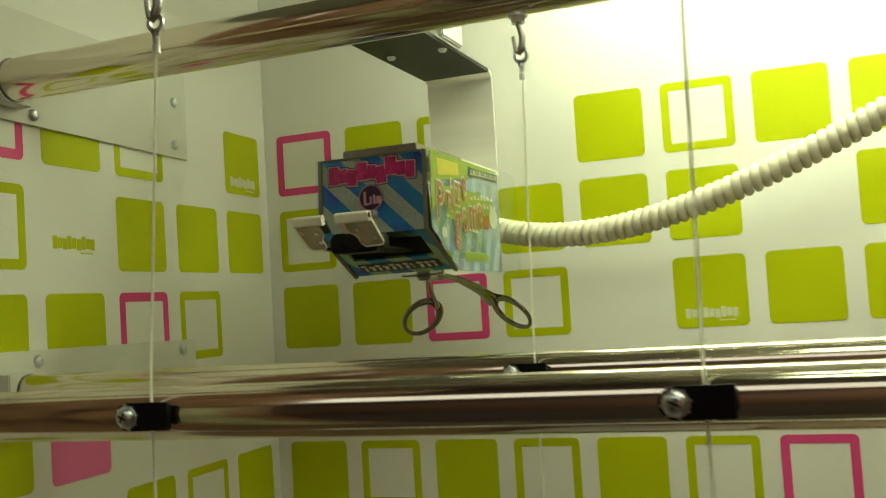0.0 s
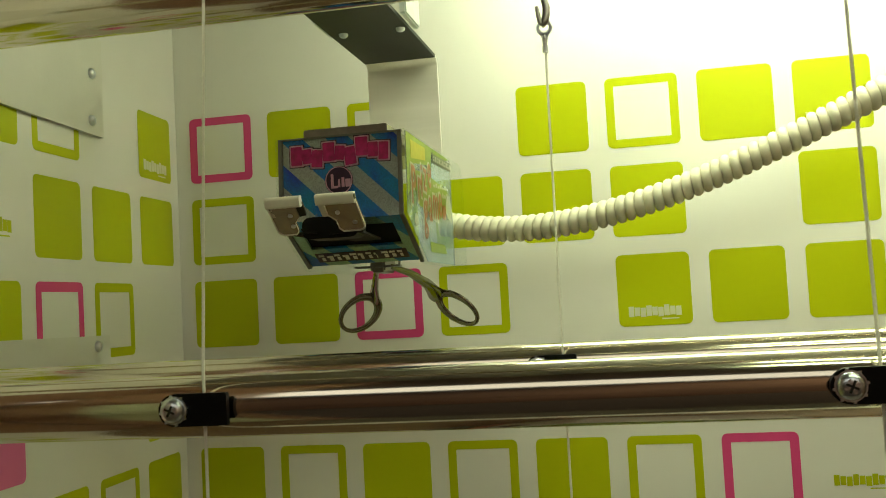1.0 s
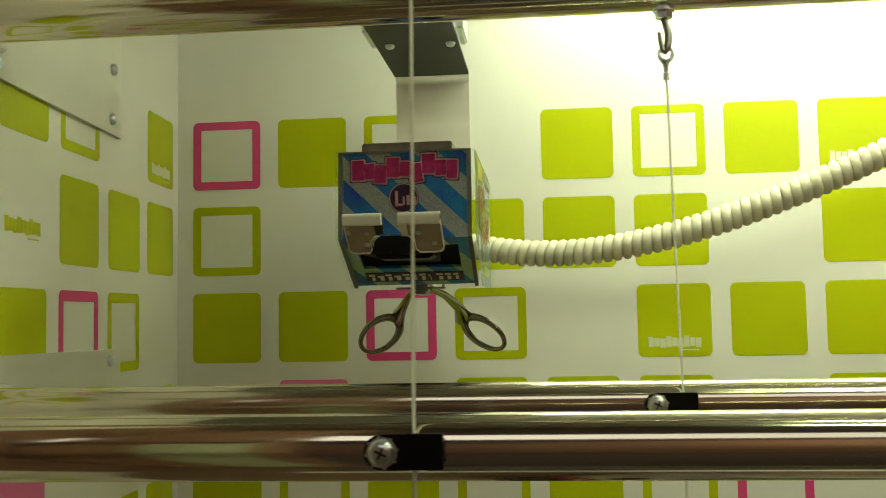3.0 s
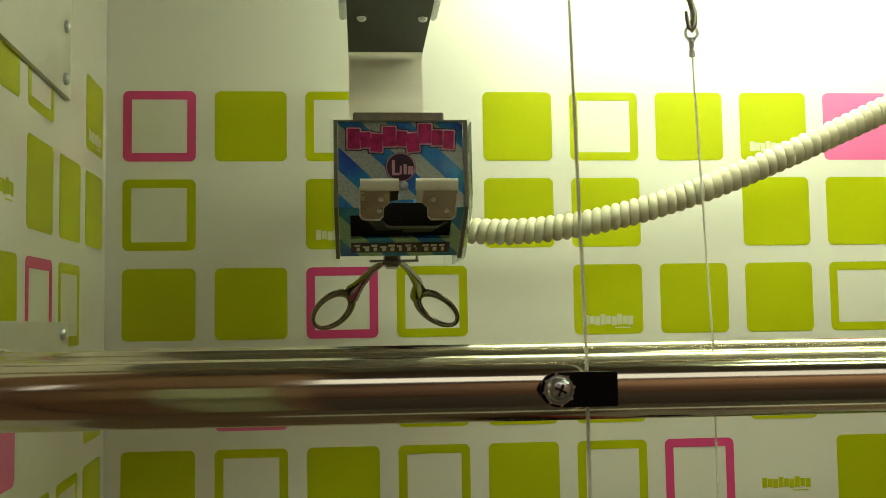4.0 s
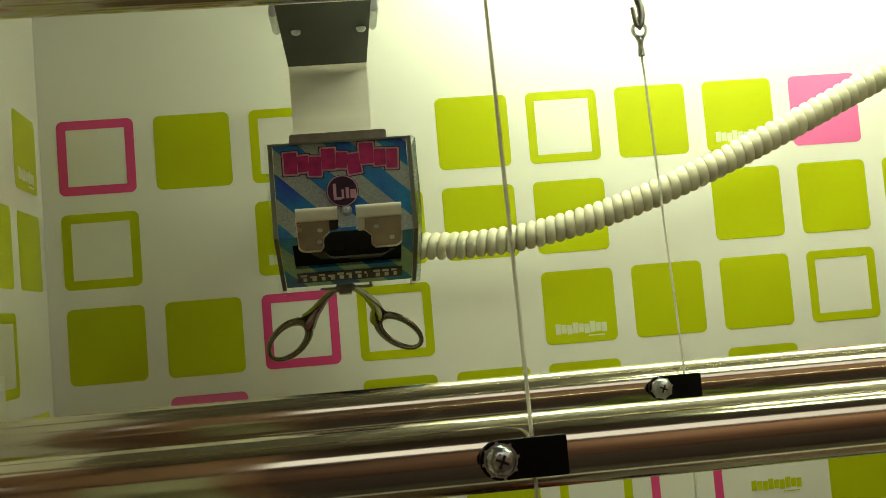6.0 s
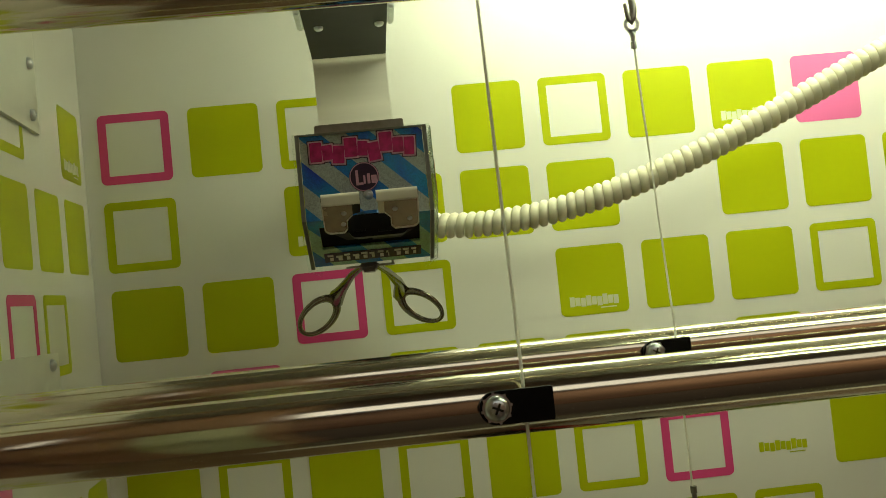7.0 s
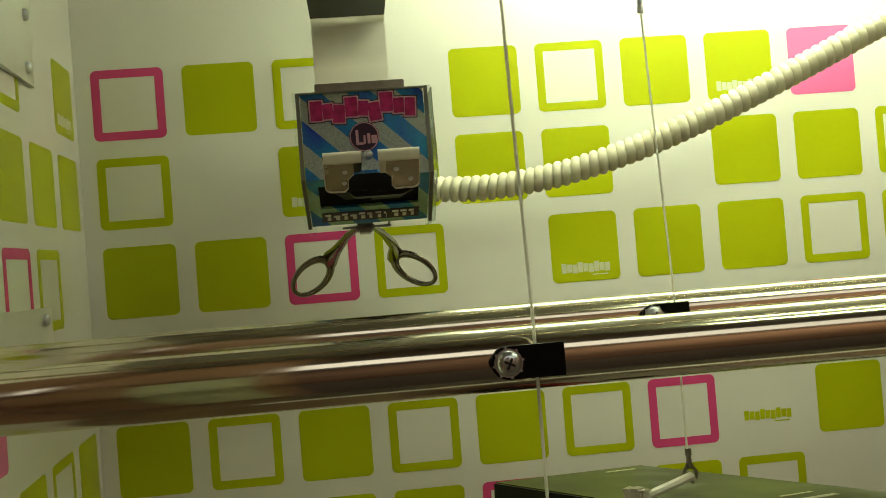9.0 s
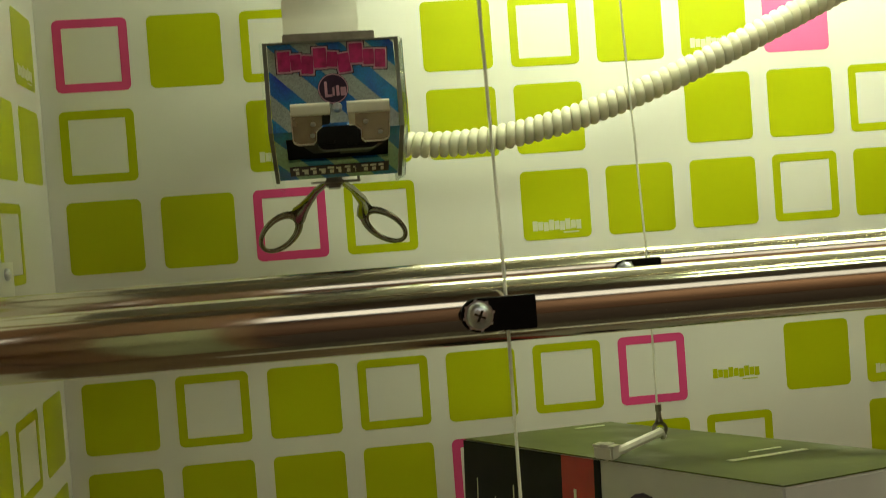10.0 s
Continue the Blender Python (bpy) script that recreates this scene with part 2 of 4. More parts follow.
def bm_box(lo, hi, bevel=0.0, bm=None):
    bm = bm or bmesh.new()
    made = bmesh.ops.create_cube(bm, size=1)["verts"]
    c = [(a + b) / 2 for a, b in zip(lo, hi)]
    d = [abs(b - a) for a, b in zip(lo, hi)]
    for v in made:
        v.co = Vector((c[0] + v.co.x * d[0], c[1] + v.co.y * d[1], c[2] + v.co.z * d[2]))
    if bevel:
        edges = {e for v in made for e in v.link_edges}
        bmesh.ops.bevel(bm, geom=list(edges), offset=bevel, segments=2, affect="EDGES")
    return bm


def bm_prism(points, axis, a, b, bm=None):
    """Polygon in the plane across axis (0 x, 1 y, 2 z), drawn out from a to b."""
    bm = bm or bmesh.new()

    def at(p, q):
        c = [0, 0, 0]
        rest = [i for i in range(3) if i != axis]
        c[rest[0]], c[rest[1]], c[axis] = p[0], p[1], q
        return bm.verts.new(c)

    one, two = [at(p, a) for p in points], [at(p, b) for p in points]
    bm.faces.new(one)
    bm.faces.new(two[::-1])
    n = len(points)
    for i in range(n):
        bm.faces.new((one[i], one[(i + 1) % n], two[(i + 1) % n], two[i]))
    return bm


def bm_tube(points, radius, sides=12, bm=None, closed=False, cap=True):
    """A round bar along points; radius may be a list."""
    bm = bm or bmesh.new()
    pts = [Vector(p) for p in points]
    n = len(pts)
    radii = radius if isinstance(radius, (list, tuple)) else [radius] * n
    rings, side = [], None
    for i, p in enumerate(pts):
        if closed:
            t = pts[(i + 1) % n] - pts[i - 1]
        else:
            t = pts[min(i + 1, n - 1)] - pts[max(i - 1, 0)]
        t.normalize()
        if side is None:
            side = t.orthogonal().normalized()
        side = (side - t * side.dot(t)).normalized()
        up = t.cross(side)
        rings.append([bm.verts.new(p + (side * math.cos(k * math.tau / sides) + up * math.sin(k * math.tau / sides)) * radii[i]) for k in range(sides)])
    for i in range(n if closed else n - 1):
        a, b = rings[i], rings[(i + 1) % n]
        for k in range(sides):
            bm.faces.new((a[k], a[(k + 1) % sides], b[(k + 1) % sides], b[k]))
    if cap and not closed:
        bm.faces.new(rings[0][::-1])
        bm.faces.new(rings[-1])
    return bm


def rounded(w, h, r, steps=4):
    out = []
    for cx, cy, start in ((w / 2 - r, h / 2 - r, 0), (-w / 2 + r, h / 2 - r, 90), (-w / 2 + r, -h / 2 + r, 180), (w / 2 - r, -h / 2 + r, 270)):
        for k in range(steps + 1):
            a = radians(start + 90 * k / steps)
            out.append((cx + r * math.cos(a), cy + r * math.sin(a)))
    return out


def bm_ring_plate(outer, inner, depth, bm=None):
    """A flat frame in x and z between two outlines of the same count, depth thick towards -y."""
    bm = bm or bmesh.new()
    n = len(outer)
    rows = [[bm.verts.new((p[0], y, p[1])) for p in loop] for y in (0, -depth) for loop in (outer, inner)]
    for i in range(n):
        j = (i + 1) % n
        bm.faces.new((rows[0][i], rows[0][j], rows[1][j], rows[1][i]))
        bm.faces.new((rows[2][i], rows[3][i], rows[3][j], rows[2][j]))
        bm.faces.new((rows[0][i], rows[2][i], rows[2][j], rows[0][j]))
        bm.faces.new((rows[1][i], rows[1][j], rows[3][j], rows[3][i]))
    return bm


def bm_screw(at, way, r, h, bm=None):
    """A pan-headed cross screw, its head standing out along way."""
    bm = bm or bmesh.new()
    way = Vector(way).normalized()
    rot = way.to_track_quat("Z", "Y").to_matrix().to_4x4()
    local = bmesh.new()
    prof = [(r, 0), (r, h * 0.35), (r * 0.86, h * 0.72), (r * 0.55, h * 0.95), (0.30 * r, h)]
    rings = [[local.verts.new((q * math.cos(k * math.tau / 16), q * math.sin(k * math.tau / 16), z)) for k in range(16)] for q, z in prof]
    for a, b in zip(rings, rings[1:]):
        for k in range(16):
            local.faces.new((a[k], a[(k + 1) % 16], b[(k + 1) % 16], b[k]))
    low = [local.verts.new((0.12 * r * math.cos(k * math.tau / 16), 0.12 * r * math.sin(k * math.tau / 16), h * 0.45)) for k in range(16)]
    for k in range(16):
        local.faces.new((rings[-1][k], rings[-1][(k + 1) % 16], low[(k + 1) % 16], low[k]))
    local.faces.new(low)
    for turn in (20, 110):
        made = bmesh.ops.create_cube(local, size=1)["verts"]
        bmesh.ops.transform(local, verts=made, matrix=pose(0, 0, h * 0.93, 0, 0, turn) @ Matrix.Diagonal((r * 1.1, r * 0.2, h * 0.1, 1)))
    bmesh.ops.transform(local, verts=local.verts, matrix=Matrix.Translation(at) @ rot)
    me = bpy.data.meshes.new("tmp")
    local.to_mesh(me)
    local.free()
    bm.from_mesh(me)
    bpy.data.meshes.remove(me)
    return bm


# ---- the cabinet's shell ----
LEFT_X, LEFT_SLOPE = -0.0136, 0.051
RIGHT_X, FRONT_Y, LOW_Z, HIGH_Z = 0.93, -0.74, 0.905, 1.80

SIDE_END = -0.615


def left_x(y):
    return LEFT_X - LEFT_SLOPE * y


wall_back = thing("wall_back", bm_box((-0.06, 0.0, LOW_Z), (RIGHT_X + 0.03, 0.025, HIGH_Z)), PANEL, "glossy white cabinet back panel printed with lime and pink squares", "wall", kind="structure")
wall_left = thing("wall_left", bm_prism([(left_x(-0.0005), -0.0005), (left_x(SIDE_END), SIDE_END), (left_x(SIDE_END) - 0.03, SIDE_END), (left_x(0) - 0.03, -0.0005)], 2, LOW_Z, HIGH_Z), PANEL, "glossy white cabinet side panel printed with lime squares", "wall", kind="structure")
thing("side_jamb", bm_box((left_x(SIDE_END) - 0.03, -0.770, LOW_Z), (left_x(SIDE_END) + 0.004, SIDE_END - 0.0005, HIGH_Z), 0.002), FRAME_BROWN, "dark brown jamb in front of the side panel", "post", kind="structure")
# pale strip, white lip and dark sheet: unseen, added for the rails' reflections
thing("post_lining", bm_box((0.092, -0.7715, LOW_Z), (0.152, -0.7690, 1.37), 0.0008), MIRRORED_GREY, "unseen pale grey strip added behind the front upright for the rails' reflections", "trim", kind="structure")
thing("floor_lip", bm_box((0.14, -0.604, LOW_Z), (RIGHT_X - 0.001, -0.566, LOW_Z + 0.004), 0.001), PANEL, "unseen white lip added along the cabinet floor for the rails' reflections", "trim", kind="structure")
thing("chute_floor", bm_box((0.16, -0.738, LOW_Z), (RIGHT_X - 0.001, -0.6050, LOW_Z + 0.003), 0.001), HALL_DARK, "unseen dark sheet standing in for the drop chute in the rails' reflections", "floor", kind="structure")
thing("wall_right", bm_box((RIGHT_X, FRONT_Y, LOW_Z), (RIGHT_X + 0.03, -0.0005, HIGH_Z)), FRAME_BROWN, "plain dark brown cabinet side panel", "wall", kind="structure")
thing("ceiling", bm_box((-0.06, FRONT_Y, HIGH_Z + 0.0005), (RIGHT_X + 0.03, 0.025, HIGH_Z + 0.025)), ROOF, "grey cabinet roof panel above the lamps", "ceiling", kind="structure")
thing("floor", bm_box((-0.06, FRONT_Y, LOW_Z - 0.025), (RIGHT_X + 0.03, 0.025, LOW_Z - 0.0005)), CABINET_FLOOR, "plain beige floor panel of the prize cabinet", "floor", kind="structure")
thing("cabinet_post", bm_prism([(0.03, -0.800), (0.1692, -0.800), (0.1696, -0.7996), (0.155, -0.772), (0.03, -0.772)], 2, 0.0005, 1.95), FRAME_BROWN, "dark brown painted upright of the cabinet front", "post", kind="structure")
thing("cabinet_base", bm_box((-0.06, FRONT_Y, 0.0005), (RIGHT_X + 0.03, 0.025, LOW_Z - 0.026), 0.003), FRAME_BROWN, "plain dark brown base under the prize cabinet", "cabinet", kind="structure")
# the dim hall behind the camera
thing("hall_floor", bm_box((-2.5, -4.0, -0.05), (3.3, 1.0, 0.0)), HALL_FLOOR, "dark carpet floor of the game hall", "floor", kind="structure")
thing("hall_wall_south", bm_box((-2.5, -4.1, 0.0), (3.3, -4.0, 2.7)), HALL_BROWN, "dark brown wall of the game hall", "wall", kind="structure")
thing("hall_wall_west", bm_box((-2.6, -4.0, 0.0), (-2.5, 1.0, 2.7)), HALL_DARK, "dark wall of the game hall", "wall", kind="structure")
thing("hall_wall_east", bm_box((3.3, -4.0, 0.0), (3.4, 1.0, 2.7)), HALL, "dim brown wall of the game hall", "wall", kind="structure")
thing("hall_wall_north", bm_box((-2.5, 1.0, 0.0), (3.3, 1.1, 2.7)), HALL, "dim brown wall of the game hall", "wall", kind="structure")
thing("hall_ceiling", bm_box((-2.5, -4.0, 2.7), (3.3, 1.0, 2.8)), HALL, "dim ceiling of the game hall", "ceiling", kind="structure")
hall_light = bpy.data.lights.new("hall_light", "AREA")
hall_light.shape, hall_light.size, hall_light.size_y = "RECTANGLE", 3.6, 1.1
hall_light.energy, hall_light.color = HALL_LAMP, (0.98, 0.95, 0.80)
new("hall_light", hall_light).matrix_world = look((0.6, -2.55, 2.66), (0.6, -2.55, 0))

# unseen wash added to brighten the wall that the rails mirror
wash = bpy.data.lights.new("added_wash", "AREA")
wash.shape, wash.size, wash.size_y = "RECTANGLE", 2.0, 0.3
wash.energy, wash.color = ADDED_WASH, (1.0, 0.90, 0.62)
new("added_wash", wash).matrix_world = look((2.1, -3.2, 2.60), (2.1, -4.0, 1.0))


def tube_lamp(y, z, x0, x1, glow):
    lamp = anchor("tube_lamp", (x0, y, z), "lit white fluorescent tube under the cabinet roof", "lamp", "cabinet lamps")
    hang(mesh_object("tube", bm_tube([(x0, y, z), (x1, y, z)], 0.013, 16), glow, True), lamp)
    for x in (x0 - 0.012, x1):
        hang(mesh_object("end_cap", bm_tube([(x, y, z), (x + 0.012, y, z)], 0.015, 16), WHITE_PLASTIC, True), lamp)
        hang(mesh_object("holder", bm_box((x, y - 0.01, z + 0.012), (x + 0.012, y + 0.01, HIGH_Z), 0.001), WHITE_PLASTIC), lamp)
    return lamp


tube_lamp(-0.135, 1.65, 0.300, 0.88, TUBE_GLOW)
tube_lamp(-0.58, 1.715, 0.48, 0.90, TUBE_GLOW_FRONT)
tube_lamp(-0.70, 1.715, 0.48, 0.90, TUBE_GLOW_FRONT)

# ---- printed squares ----
PX, PZ, SX, SZ, TOP = 0.0760, 0.0752, 0.0602, 0.0600, 1.5030
THICK = 0.00015


def solid_square(w, h):
    return bm_prism(rounded(w, h, 0.0048), 1, 0, -THICK)


def open_square(w, h, edge=0.0072):
    return bm_ring_plate(rounded(w, h, 0.0048), rounded(w - 2 * edge, h - 2 * edge, 0.0006), THICK)


def mark_bars(width, depth=0.00012):
    """An unlettered wordmark: uneven blocks on a wavy line with a fine line below."""
    bm = bmesh.new()
    heights = (1.0, 0.84, 0.9, 1.04, 0.84, 0.92, 1.06, 0.84, 0.9)
    shifts = (0.03, 0.0, -0.08, 0.05, 0.0, -0.09, 0.06, 0.0, -0.05)
    step = width / len(heights)
    for i, (h, d) in enumerate(zip(heights, shifts)):
        x, tall = -width / 2 + i * step, step * 1.75
        bm_box((x, -depth, tall * (d - h / 2)), (x + step * 0.90, 0, tall * (d + h / 2)), bm=bm)
    bm_box((width * 0.12, -depth, -step * 1.45), (width * 0.44, 0, -step * 1.25), bm=bm)
    return bm


def mesh_data(name, bm, mat):
    bmesh.ops.recalc_face_normals(bm, faces=bm.faces)
    me = bpy.data.meshes.new(name)
    bm.to_mesh(me)
    bm.free()
    me.materials.append(mat)
    return me


# G solid lime, O open lime, P open pink, S solid pink, L lime with pale mark, T lime mark alone, '.' bare
BACK_ROWS = ["PGO.GOGLS.", "O.LGGG.GGO", "GGPO.LGGOG", ".S.GGG.G.G", "GOGOGOPTGL", "GGGGPGGO.G", ".GOGLG.PGG"]
LEFT_ROWS = ["L.OGP.", "GGGTOG", ".OPGGO", "O..SG.", "GOGTGP", "GPOG.G", "OGG.GO"]


def printed(rows, wall, pitch, width, rise, tall, top, place):
    kinds = {"G": ("printed_square", solid_square(width, tall), GREEN), "S": ("printed_square", solid_square(width, tall), PALE_PINK), "O": ("printed_frame", open_square(width, tall), GREEN), "P": ("printed_frame", open_square(width, tall), PINK), "M": ("printed_mark", mark_bars(width * 0.72), PALE), "T": ("printed_mark", mark_bars(width * 0.72), GREEN)}
    data = {k: (n, mesh_data(n, bm, mat)) for k, (n, bm, mat) in kinds.items()}
    for r, row in enumerate(rows):
        for c, cell in enumerate(row):
            for k in {"L": "GM", ".": ""}.get(cell, cell):
                name, me = data[k]
                ob = new(name, me)
                ob.parent = wall
                ob.matrix_basis = place(c * pitch + width / 2, top - r * rise - tall / 2 - {"M": tall * 0.3, "T": tall * 0.16}.get(k, 0), 0.0002 if k == "M" else 0.0)


printed(BACK_ROWS, wall_back, PX, SX, PZ, SZ, TOP, lambda u, z, off: Matrix.Translation((u, -0.00008 - off, z)))
LEFT_TURN = 90 + math.degrees(math.atan(LEFT_SLOPE))


def on_left(u, z, off):
    y = -0.0155 - u
    return Matrix.Translation((left_x(y) + 0.00008 + off, y, z - 0.014 * u)) @ pose(0, 0, 0, 0, 0, LEFT_TURN) @ pose(0, 0, 0, 0, -0.8, 0)


printed(LEFT_ROWS, wall_left, 0.0824, 0.0645, 0.0745, 0.0580, 1.5000, on_left)

# ---- pipes with their brackets on the side panel ----
PIPE_R, TOP_R = 0.0105, 0.0140
FRONT_PIPE, REAR_PIPE, REAR_TOP, FRONT_TOP = (-0.5475, 1.2827), (-0.3715, 1.2827), (-0.3690, 1.4857), (-0.5460, 1.4790)


def pipe(y, z, x0, label, r=PIPE_R):
    p = anchor("pipe", (x0, y, z), label, "pipe", "prize rails")
    bm = bm_tube([(x0, y, z), (x0 + 0.002, y, z), (RIGHT_X - 0.001, y, z)], r, 64)
    hang(mesh_object("rail", bm, CHROME, True), p)
    return p


for y, z in (FRONT_PIPE, REAR_PIPE):
    pipe(y, z, 0.030, "polished steel rail across the cabinet, held by clamps")
for y, z in (FRONT_TOP, REAR_TOP):
    pipe(y, z, 0.0225, "polished steel rail that the prize strings hang from", TOP_R)


def wall_plate(z0, z1, y0, y1, screws):
    a = anchor("bracket_plate", (left_x(y0), y0, (z0 + z1) / 2), "white painted bracket plate screwed to the side panel", "bracket", "rail brackets")
    bm = bm_prism([(left_x(y0) + 0.0005, y0), (left_x(y1) + 0.0005, y1), (left_x(y1) + 0.0035, y1), (left_x(y0) + 0.0035, y0)], 2, z0, z1)
    hang(mesh_object("plate", bm, PLATE), a)
    for y, z in screws:
        hang(mesh_object("screw", bm_screw((left_x(y) + 0.0035, y, z), (1, LEFT_SLOPE, 0), 0.0042, 0.0034), SCREW, True), a)
    return a


wall_plate(1.4625, 1.540, -0.147, -0.612, [(-0.1653, 1.5095), (-0.1666, 1.4730), (-0.338, 1.4695), (-0.520, 1.4695)])
wall_plate(1.2540, 1.3085, -0.147, -0.612, [(-0.1675, 1.3005), (-0.341, 1.3010), (-0.520, 1.3010)])


def socket(y, z, low, high, r=PIPE_R):
    """The square block that takes a rail's end."""
    x1 = 0.0285 if r == PIPE_R else 0.0215
    a = anchor("rail_socket", (left_x(y), y, z), "white square block holding the end of a rail", "bracket", "rail sockets")
    hang(mesh_object("block", bm_box((left_x(y) + 0.0040, y - 0.017, z - low), (x1, y + 0.017, z + high), 0.0008), PLATE), a)
    hang(mesh_object("collar", bm_tube([(x1 - 0.0002, y, z), (x1 + 0.0006, y, z)], r + 0.0008, 32), DARK_METAL, True), a)
    hang(mesh_object("screw", bm_screw((0.016, y - 0.017, z - low + 0.008), (0, -1, 0), 0.0038, 0.003), SCREW, True), a)


for y, z in (FRONT_PIPE, REAR_PIPE):
    socket(y, z, 0.020, 0.0115)
for y, z in (FRONT_TOP, REAR_TOP):
    socket(y, z, 0.0150, 0.020, TOP_R)


# ---- clamps, hooks and strings ----
def rail_clamp(x, y, z):
    """Black nylon strap over the rail, closed by a cross screw; x is the screw's place."""
    a = anchor("cable_clamp", (x, y, z), "black nylon clamp with a cross screw on the rail", "clamp", "rail clamps")
    half = 0.0053
    tab = [(x + 0.0085, z - half)] + [(x - half * 1.05 * math.sin(radians(k)), z - half * math.cos(radians(k))) for k in range(0, 181, 15)] + [(x + 0.0085, z + half), (x + 0.0180, z + half), (x + 0.0183, z + half - 0.0006), (x + 0.0183, z - half + 0.0006), (x + 0.0180, z - half)]
    hang(mesh_object("tab", bm_prism(tab, 1, y - PIPE_R - 0.0014, y - PIPE_R - 0.0038), BLACK), a)
    hang(mesh_object("spacer", bm_box((x - 0.003, y - PIPE_R - 0.0012, z - 0.003), (x + 0.004, y - PIPE_R + 0.001, z + 0.003)), BLACK), a)
    teeth = bmesh.new()
    for k in range(8):
        t = radians(k * 45 + 10)
        bm_box((x + 0.0047 * math.cos(t) - 0.0004, y - PIPE_R - 0.0045, z + 0.0047 * math.sin(t) - 0.0004), (x + 0.0047 * math.cos(t) + 0.0004, y - PIPE_R - 0.0037, z + 0.0047 * math.sin(t) + 0.0004), bm=teeth)
    washer = bm_tube([(x, y - PIPE_R - 0.0038, z), (x, y - PIPE_R - 0.0044, z)], 0.0046, 24, bm=teeth)
    hang(mesh_object("tooth_washer", washer, SCREW), a)
    hang(mesh_object("screw", bm_screw((x, y - PIPE_R - 0.0042, z), (0, -1, 0), 0.0041, 0.0030), SCREW, True), a)
    # dark bars on the screw head paint the shade of its cross recess
    cross = bmesh.new()
    for turn in (25, 115):
        bar = bmesh.new()
        bm_box((-0.0019, -0.0002, -0.00035), (0.0019, 0.0002, 0.00035), bm=bar)
        bmesh.ops.transform(bar, verts=bar.verts, matrix=Matrix.Translation((x, y - PIPE_R - 0.0072, z)) @ pose(0, 0, 0, 0, turn, 0))
        me = bpy.data.meshes.new("tmp")
        bar.to_mesh(me)
        bar.free()
        cross.from_mesh(me)
        bpy.data.meshes.remove(me)
    hang(mesh_object("cross_recess", cross, SHADE_AND_DARK), a)
    return a


first_clamp = rail_clamp(0.2569, *FRONT_PIPE)
for x, (y, z) in ((0.4660, FRONT_PIPE), (0.3558, REAR_PIPE)):
    copy_thing(first_clamp, Matrix.Translation((x, y, z)))


def ring_terminal(a, x, y, z, flip=1, mat=SCREW):
    """A crimped ring terminal with its eye centred at z; flip -1 turns the barrel up."""
    turn = [(math.cos(k * math.tau / 24), math.sin(k * math.tau / 24)) for k in range(24)]
    eye = bm_ring_plate([(0.0041 * c, 0.0041 * q) for c, q in turn], [(0.0024 * c, 0.0024 * q) for c, q in turn], 0.0009)
    bm_prism([(-0.0024, -flip * 0.0030), (0.0024, -flip * 0.0030), (0.0013, -flip * 0.0058), (-0.0013, -flip * 0.0058)], 1, 0.0, -0.0009, eye)
    bmesh.ops.translate(eye, verts=eye.verts, vec=(x, y + 0.0004, z))
    hang(mesh_object("eye", eye, mat), a)
    hang(mesh_object("barrel", bm_tube([(x, y, z - flip * 0.0034), (x, y, z - flip * 0.0052), (x, y, z - flip * 0.0056), (x, y, z - flip * 0.0088), (x, y, z - flip * 0.0092), (x, y, z - flip * 0.0125)], [0.0006, 0.0011, 0.0014, 0.0011, 0.0016, 0.0016], 12), mat, True), a)


def hook_on(x, y, pipe_z, eye_z):
    """A steel hook threaded into the rail's underside."""
    a = anchor("string_hook", (x, y, pipe_z - TOP_R), "steel hook with a hexagon nut under the rail", "hook", "string hooks")
    hang(mesh_object("nut", bm_tube([(x, y, pipe_z - TOP_R + 0.001), (x, y, pipe_z - TOP_R - 0.0042)], 0.0042, 6), SCREW), a)
    hang(mesh_object("flange", bm_tube([(x, y, pipe_z - TOP_R + 0.0012), (x, y, pipe_z - TOP_R - 0.0008)], 0.0052, 20), SCREW, True), a)
    pts = [(x + dx, y - 0.0012 + dy, eye_z + dz) for dx, dy, dz in ((0, 0.0012, 0.0180), (0.0010, 0.0012, 0.0142), (0.0019, 0.001, 0.0105), (0.0018, 0.0006, 0.0066), (0.0009, 0.0, 0.0030), (-0.0002, -0.0006, 0.0008), (-0.0013, -0.0008, 0.0020), (-0.0021, -0.0008, 0.0055), (-0.0027, -0.0008, 0.0105))]
    hang(mesh_object("hook", bm_tube(pts, [0.0016, 0.0017, 0.0019, 0.0019, 0.0018, 0.0015, 0.0012, 0.0011, 0.0009], 12), DARK_METAL, True), a)


def prize_string(x, x_top, y_top, eye_z, y_low, z_rail, z_end):
    a = anchor("prize_string", (x, y_top, eye_z), "taut white nylon string with a crimped ring terminal", "string", "prize strings")
    ring_terminal(a, x_top, y_top, eye_z)
    pts = [(x_top, y_top, eye_z - 0.010), ((x + x_top) / 2, (y_top + y_low) / 2, (eye_z + z_rail) / 2), (x, y_low, z_rail + 0.012), (x, y_low, z_rail), (x, y_low, z_end)]
    hang(mesh_object("cord", bm_tube(pts, 0.00056, 8), STRING, True), a)
    return a


hook_on(0.3665, REAR_TOP[0], REAR_TOP[1], 1.4497)
hook_on(0.2658, FRONT_TOP[0], FRONT_TOP[1], 1.4400)
hook_on(0.4755, FRONT_TOP[0], FRONT_TOP[1], 1.4400)
rear_string = prize_string(0.3677, 0.3668, REAR_TOP[0], 1.4497, REAR_PIPE[0] - PIPE_R - 0.0009, REAR_PIPE[1], 1.2135)
prize_string(0.2663, 0.2658, FRONT_TOP[0], 1.4400, FRONT_PIPE[0] - PIPE_R - 0.0009, FRONT_PIPE[1], 0.95)
prize_string(0.4749, 0.4755, FRONT_TOP[0], 1.4400, FRONT_PIPE[0] - PIPE_R - 0.0009, FRONT_PIPE[1], 0.95)
